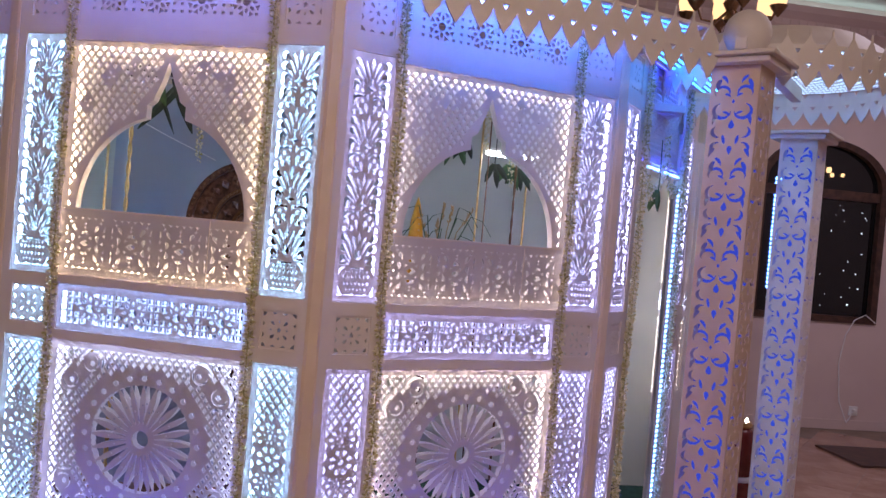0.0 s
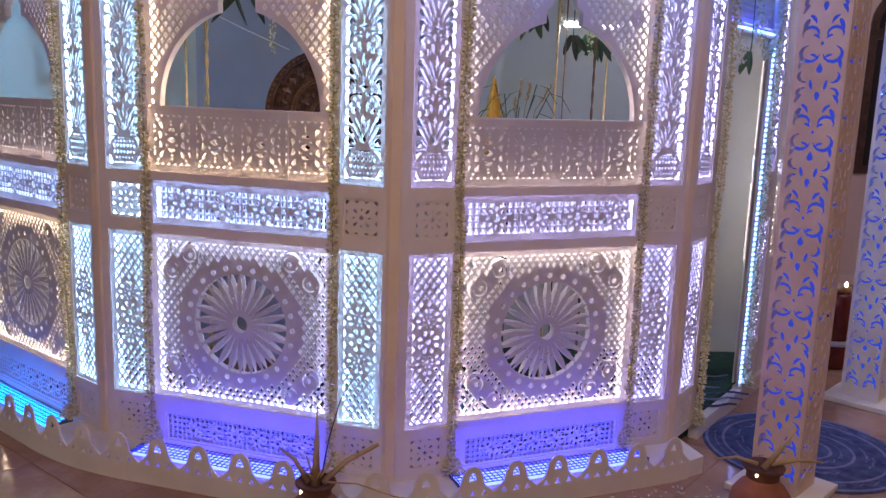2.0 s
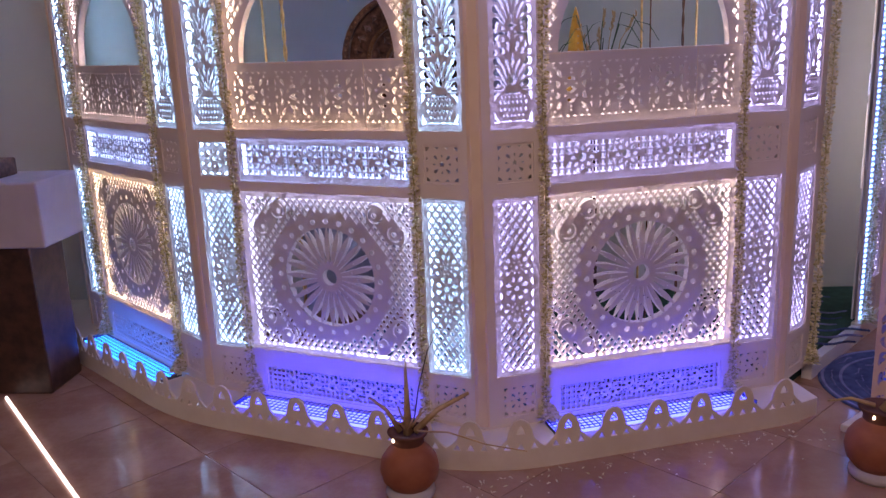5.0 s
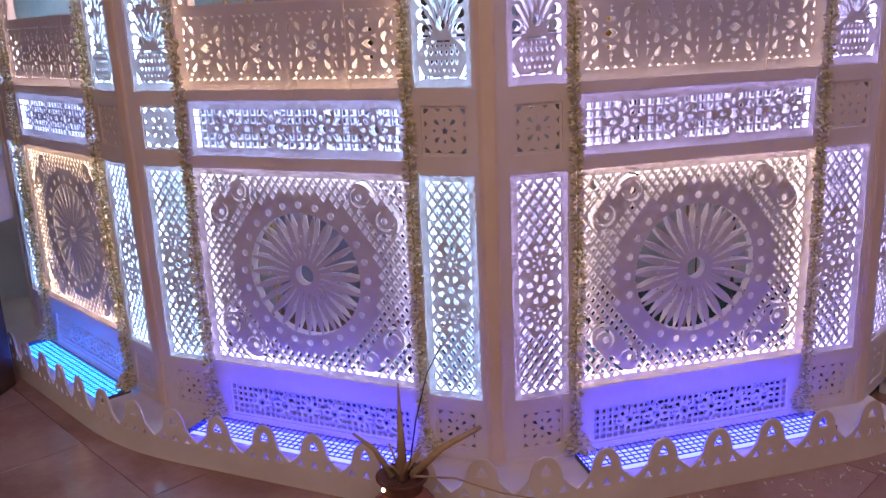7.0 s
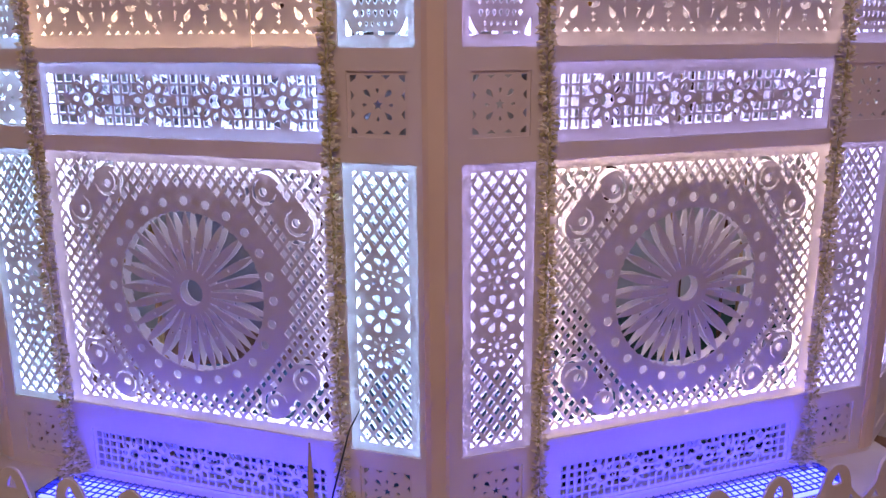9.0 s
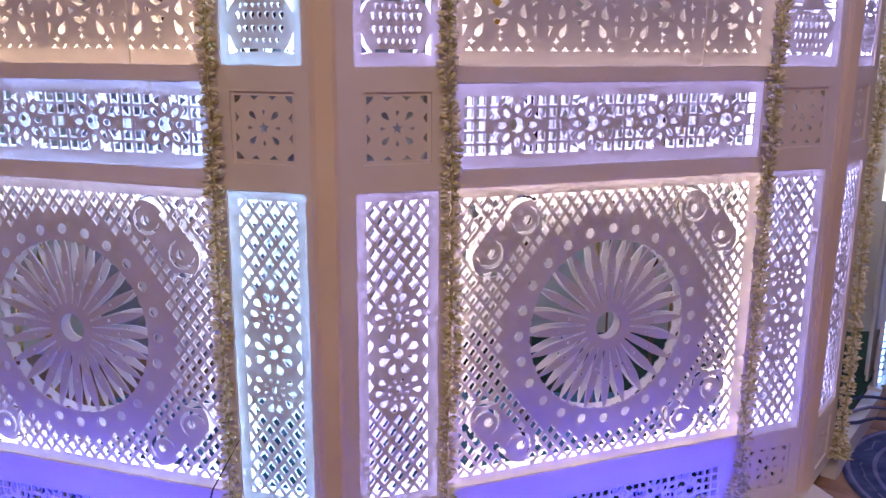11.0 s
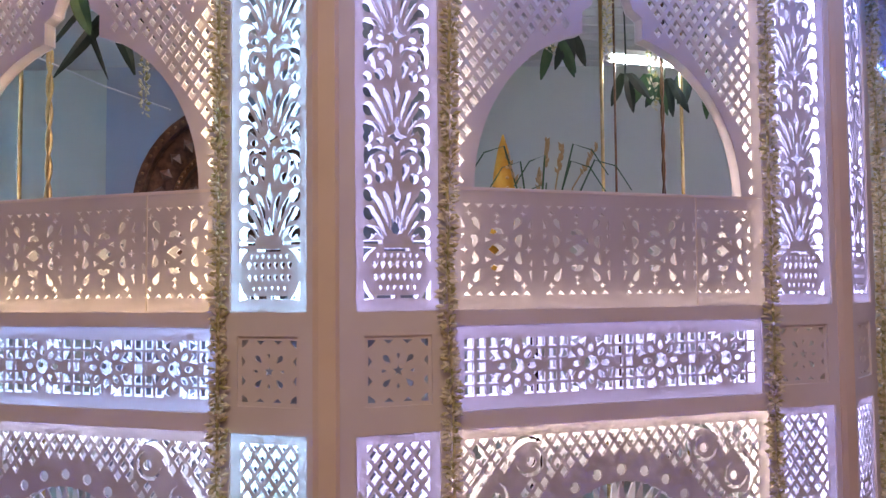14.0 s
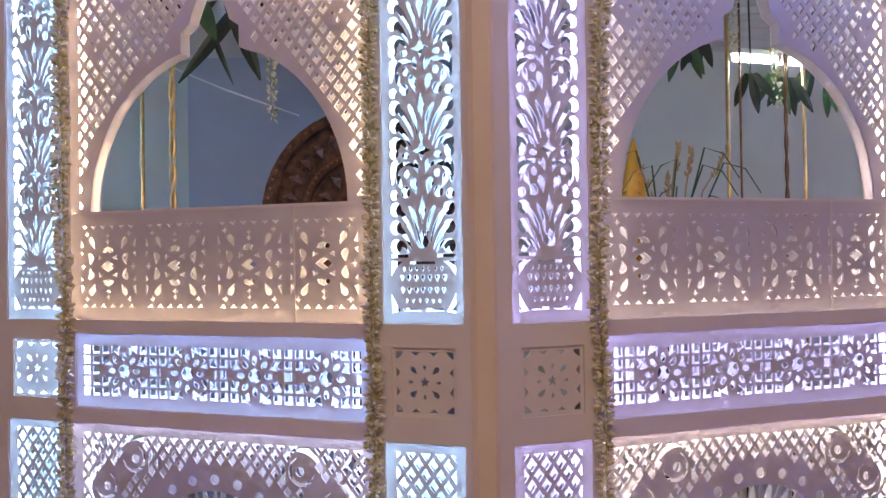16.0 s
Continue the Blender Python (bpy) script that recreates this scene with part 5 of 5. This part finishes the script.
FR = sheet_mesh("fringe_leaf", fringe_board(0.105, 0.085), [[(-0.018, 0.028), (0.018, 0.028), (0, 0.006)]], 0.008, M_EDGE)
eave = new("eave")
eave.matrix_world = Matrix.Translation((0, 0, 0)) @ pose(0, 0, 0, 0, 0, ANG["B"])
tagged(eave, "cream eave with a pointed fringe and blue lights beneath", "eave")
bm = bmesh.new()
box(bm, 0.12, W + 0.06, -0.45, -0.002, 2.69, 2.705)
part("soffit", bm, M_EDGE, eave)
for i in range(14):
    ob = link("fringe_leaf", FR, M_EDGE, eave)
    ob.location = (0.17 + i * 0.1052, -0.462, 2.555)
for j, yy in enumerate((-0.40, -0.34, -0.28, -0.22)):
    bm = bmesh.new()
    for i in range(70):
        x = 0.15 + i * 0.0195
        plate(bm, x, x + 0.012, yy - 0.005, yy + 0.005, 2.6885)
    part("light_chain", bm, M_EAVE, eave, "row of blue light dots")
bm = bmesh.new()
box(bm, 0.15, W - 0.05, -0.09, -0.07, 2.682, 2.6895)
part("led_strip", bm, M_BLUE2, eave, "glowing blue strip")
door_eave = new("eave")
door_eave.matrix_world = mD
tagged(door_eave, "cream eave over the doorway with rows of blue lights beneath", "eave")
bm = bmesh.new()
box(bm, 0.04, 1.12, -0.27, -0.045, 2.655, 2.669)
part("soffit", bm, M_EDGE, door_eave)
for yy in (-0.25, -0.21, -0.17, -0.13, -0.09):
    bm = bmesh.new()
    for i in range(44):
        x = 0.06 + i * 0.0238
        plate(bm, x, x + 0.016, yy - 0.006, yy + 0.006, 2.6535)
    part("light_chain", bm, M_EAVE, door_eave, "row of blue light dots")
for x in (0.10, 1.00):
    bm = bmesh.new()
    box(bm, x, x + 0.03, -0.046, 0.0, 2.658, 2.690)
    part("bracket", bm, M_EDGE, door_eave)
for k in ("A", "C"):
    ea = new("light_ledge")
    ea.matrix_world = Matrix.Translation(ORG[k]) @ pose(0, 0, 0, 0, 0, ANG[k])
    tagged(ea, "ledge at the wall's top with a blue light strip", "ledge", "light ledges")
    bm = bmesh.new()
    box(bm, 0.15, W - 0.15, -0.16, -0.002, 2.775, 2.79)
    part("board", bm, M_EDGE, ea)
    bm = bmesh.new()
    box(bm, 0.2, W - 0.2, -0.14, -0.12, 2.768, 2.7745)
    part("led_strip", bm, M_BLUE2, ea, "glowing blue strip")

can = new("porch_canopy")
can.location = (2.36, 0.80, 0)
tagged(can, "round cream porch canopy with a pointed fringe and rings of lights", "canopy")
part("roof", lathe([(0.60, 2.70), (0.60, 2.72), (0.40, 2.86), (0.05, 2.95)], 48), M_EDGE, can)
n = 38
for i in range(n):
    a = 2 * math.pi * i / n
    ob = link("fringe_leaf", FR, M_EDGE, can)
    ob.matrix_local = pose(0, 0, 2.60, 0, 0, math.degrees(a)) @ pose(0, -0.612, 0)
bm = bmesh.new()
for j in range(9):
    r = 0.10 + j * 0.057
    k = int(2 * math.pi * r / 0.024)
    for i in range(k):
        a = 2 * math.pi * i / k
        x, y = r * math.cos(a), r * math.sin(a)
        plate(bm, x - 0.006, x + 0.006, y - 0.006, y + 0.006, 2.6985)
tagged(part("light_rings", bm, glow("led_dots", (0.50, 0.72, 1.0), 5.0), can, "concentric rings of white light dots"), kind="stuff")
bm = bmesh.new()
box(bm, 1.60, 2.95, 0.0, 0.05, 2.62, 2.70)
part("beam", bm, M_EDGE, can).matrix_local = Matrix.Translation((-2.36, -0.80, 0)) @ pose(0.72, -1.14, 0, 0, 0, 49.0)

# chandelier
ch = new("chandelier")
ch.location = (2.72, 2.2, 3.42)
tagged(ch, "bronze chandelier with lit amber glass shades", "chandelier")
bm = bmesh.new()
tube(bm, [(0, 0, 0.0), (0, 0, 0.98)], 0.012, 0.012, 8)
lathe([(0.01, -0.12), (0.05, -0.06), (0.03, 0.0), (0.06, 0.06), (0.02, 0.12)], 16, bm)
part("stem", bm, M_BRONZE, ch)
for i in range(6):
    a = 2 * math.pi * i / 6 + 0.3
    ca, sa = math.cos(a), math.sin(a)
    bm = bmesh.new()
    tube(bm, [(0.03 * ca, 0.03 * sa, 0.0), (0.14 * ca, 0.14 * sa, -0.10), (0.26 * ca, 0.26 * sa, -0.10), (0.32 * ca, 0.32 * sa, 0.0)], 0.010, 0.008, 8)
    lathe([(0.004, -0.06), (0.05, 0.0), (0.06, 0.02), (0.01, 0.02)], 12, bm, Matrix.Translation((0.32 * ca, 0.32 * sa, 0.0)))
    arm = part("arm", bm, M_BRONZE, ch)
    part("shade", lathe([(0.045, 0.022), (0.06, 0.08), (0.055, 0.15), (0.065, 0.17)], 16, None, Matrix.Translation((0.32 * ca, 0.32 * sa, 0.0))), M_BULB, arm, "glowing amber glass shade")

# ------------------------------------------------------------ pots and table


def pot(x, y, s, seed, label):
    rnd = random.Random(seed)
    p = new("clay_pot")
    p.matrix_world = pose(x, y, 0, 0, 0, seed * 30)
    tagged(p, label, "pot", "clay pots on the floor")
    part("base_ring", lathe([(0.100 * s, 0.0), (0.108 * s, 0.02), (0.098 * s, 0.045), (0.07 * s, 0.045)], 32), M_CLOTH, p, "white cloth ring", True)
    part("body", lathe([(0.05 * s, 0.032), (0.085 * s, 0.040), (0.118 * s, 0.085 * s), (0.128 * s, 0.130 * s), (0.120 * s, 0.175 * s), (0.092 * s, 0.215 * s), (0.070 * s, 0.232 * s), (0.066 * s, 0.25 * s)], 40), M_CLAY, p, smooth=True)
    part("neck", lathe([(0.060 * s, 0.235 * s), (0.068 * s, 0.250 * s), (0.066 * s, 0.265 * s), (0.086 * s, 0.292 * s), (0.088 * s, 0.300 * s), (0.080 * s, 0.302 * s), (0.058 * s, 0.27 * s)], 36), M_CLAYD, p, "dark burnt clay neck", True)
    bm = bmesh.new()
    lathe([(0.003, 0.0), (0.005, 0.006), (0.002, 0.014), (0.001, 0.017)], 10, bm, Matrix.Translation((-0.055 * s, -0.062 * s, 0.275 * s)))
    part("lamp_flame", bm, M_FLAME, p, "bright glint on the jar, built as a glowing bead flame")
    return p


def stick(p, name, pts, r0, r1, material):
    bm = bmesh.new()
    tube(bm, pts, r0, r1, 7)
    return part(name, bm, material, p, smooth=True)


p1 = pot(-0.285, -0.38, 0.91, 0, "round terracotta pot with dry stalks and a lit lamp")
stick(p1, "dry_husk", [(0, 0, 0.26), (0.002, 0, 0.40), (0.004, 0.0, 0.57)], 0.020, 0.002, M_STRAW)
stick(p1, "dry_stalk", [(0.03, 0, 0.27), (0.12, 0.0, 0.36), (0.24, 0.02, 0.42)], 0.014, 0.007, M_STRAW)
stick(p1, "dry_stalk", [(-0.03, 0, 0.27), (-0.08, 0.0, 0.36), (-0.14, 0.0, 0.41)], 0.012, 0.004, M_STRAW)
stick(p1, "grass_blade", [(0.02, 0, 0.28), (0.05, 0.0, 0.45), (0.09, 0.0, 0.60), (0.14, 0.02, 0.69)], 0.003, 0.001, M_LEAFD)
stick(p1, "grass_blade", [(0.04, -0.02, 0.28), (0.16, -0.03, 0.28), (0.30, -0.03, 0.23), (0.46, -0.03, 0.20)], 0.004, 0.002, M_STRAW)
rnd = random.Random(3)
for i in range(8):
    a = rnd.uniform(0, 6.28)
    stick(p1, "straw_tip", [(0, 0, 0.26), (0.03 * math.cos(a), 0.03 * math.sin(a), 0.31), (0.06 * math.cos(a), 0.06 * math.sin(a), 0.33 + 0.04 * rnd.random())], 0.006, 0.003, M_STRAW)
p2 = pot(1.545, -0.225, 0.98, 2, "round terracotta pot with dry leaves and a lit lamp")
p2.rotation_euler = (0, 0, 0)
stick(p2, "dry_leaf", [(0.0, 0, 0.28), (0.06, 0.0, 0.36), (0.13, 0.02, 0.45)], 0.016, 0.005, M_STRAW)
stick(p2, "dry_leaf", [(0.03, 0, 0.30), (0.14, 0.0, 0.32), (0.26, 0.02, 0.30)], 0.013, 0.004, M_STRAW)
stick(p2, "dry_leaf", [(-0.03, 0, 0.30), (-0.12, 0.0, 0.33), (-0.20, 0.02, 0.31)], 0.010, 0.003, M_STRAW)

jar = new("red_jar")
jar.location = (2.99, 2.05, 0)
tagged(jar, "dark red glazed jar with a brass rim and bright glints", "jar")
M_RED = surface("red_glaze", (0.10, 0.012, 0.010), (0.17, 0.025, 0.018), 9, 0.2)
part("body", lathe([(0.10, 0.0), (0.115, 0.02), (0.118, 0.16), (0.105, 0.20), (0.118, 0.26), (0.125, 0.40), (0.10, 0.50), (0.075, 0.53)], 28), M_RED, jar, smooth=True)
part("band", lathe([(0.119, 0.165), (0.124, 0.18), (0.116, 0.20)], 28), M_CLOTH, jar, "pale band round the jar")
part("rim", lathe([(0.076, 0.531), (0.088, 0.55), (0.080, 0.565), (0.06, 0.56)], 28), M_GOLD, jar, "brass rim")
# glints on the jar, put in as glowing beads
for a, z in ((-1.2, 0.585), (-0.9, 0.36)):
    q = 0.06 if z > 0.5 else 0.128
    bm = bmesh.new()
    lathe([(0.004, 0.0), (0.013, 0.012), (0.010, 0.026), (0.002, 0.038)], 10, bm, Matrix.Translation((q * math.cos(a), q * math.sin(a), z - 0.018)))
    part("glint_bead", bm, M_FLAME, jar, "bright glint on the jar, built as a glowing bead")

tb = new("draped_table")
tb.location = (-2.74, 0.70, 0)
tagged(tb, "dark wooden table draped with a white cloth", "table")
part("cabinet", bevelled(-0.55, 0.44, -0.10, 0.22, 0.0, 1.10, 0.01), M_WOOD, tb)
part("cloth", bevelled(-0.60, 0.55, -0.14, 0.26, 0.80, 1.135, 0.012, 3), M_CLOTH, tb, "white hanging cloth")
bx = tagged(part("wooden_box", bevelled(-3.17, -2.45, 0.62, 0.86, 1.135, 1.225, 0.01), M_CARVE), "dark reddish wooden box on the draped table", "box")
# bright reflected line on the floor, put in as a thin glowing tube
bm = bmesh.new()
tube(bm, [(-2.52, 0.54, 0.008), (-1.63, -0.44, 0.008), (-1.2, -0.93, 0.008)], 0.008, 0.008, 8)
tagged(part("floor_streak", bm, glow("streak_glow", (1.0, 0.86, 0.72), 3.0)), "thin bright white reflected line on the floor, built as a glowing tube", "light")

# fallen petals
bm = bmesh.new()
rnd = random.Random(21)
for i in range(110):
    u = rnd.uniform(-0.2, 1.5)
    q = along(ANG["B"], u) + Vector((math.sin(radians(19.33)), -math.cos(radians(19.33)), 0)) * (0.24 + abs(rnd.gauss(0, 0.09)) + 0.02)
    a, r = rnd.uniform(0, 6.28), rnd.uniform(0.003, 0.008)
    m = Matrix.Translation((q.x, q.y, 0.003)) @ pose(0, 0, 0, rnd.uniform(-20, 20), rnd.uniform(-20, 20), math.degrees(a))
    v = [bm.verts.new(m @ Vector(t)) for t in ((-r * 1.6, 0, 0), (0, -r * 0.5, 0.002), (r * 1.6, 0, 0), (0, r * 0.5, 0.002))]
    bm.faces.new(v)
    bm.faces.new([bm.verts.new(m @ Vector(t)) for t in ((-r * 1.6, 0, -0.001), (0, r * 0.5, -0.001), (r * 1.6, 0, -0.001), (0, -r * 0.5, -0.001))])
tagged(part("fallen_petals", bm, M_BUD), "scattered dry petals on the marble floor", "petals", kind="stuff")

# ------------------------------------------------------------ floor tiles
TILE = 0.60
tm = bpy.data.meshes.new("tile")
b_ = bmesh.new()
box(b_, -TILE / 2 + 0.0015, TILE / 2 - 0.0015, -TILE / 2 + 0.0015, TILE / 2 - 0.0015, -0.0035, 0.0)
b_.to_mesh(tm)
b_.free()
tm.materials.append(M_MARBLE)
TA = 48.5
for i in range(-14, 16):
    for j in range(-12, 14):
        q = Vector((-1.234, -0.063, 0)) + Matrix.Rotation(radians(TA), 3, "Z") @ Vector(((i + 0.5) * TILE, (j + 0.5) * TILE, 0))
        if R_["x0"] + 0.3 < q.x < R_["x1"] - 0.3 and R_["y0"] + 0.3 < q.y < R_["y1"] - 0.3:
            t_ = link("tile", tm, M_MARBLE, floor)
            t_.matrix_local = Matrix.Translation(q) @ pose(0, 0, 0, 0, 0, TA)
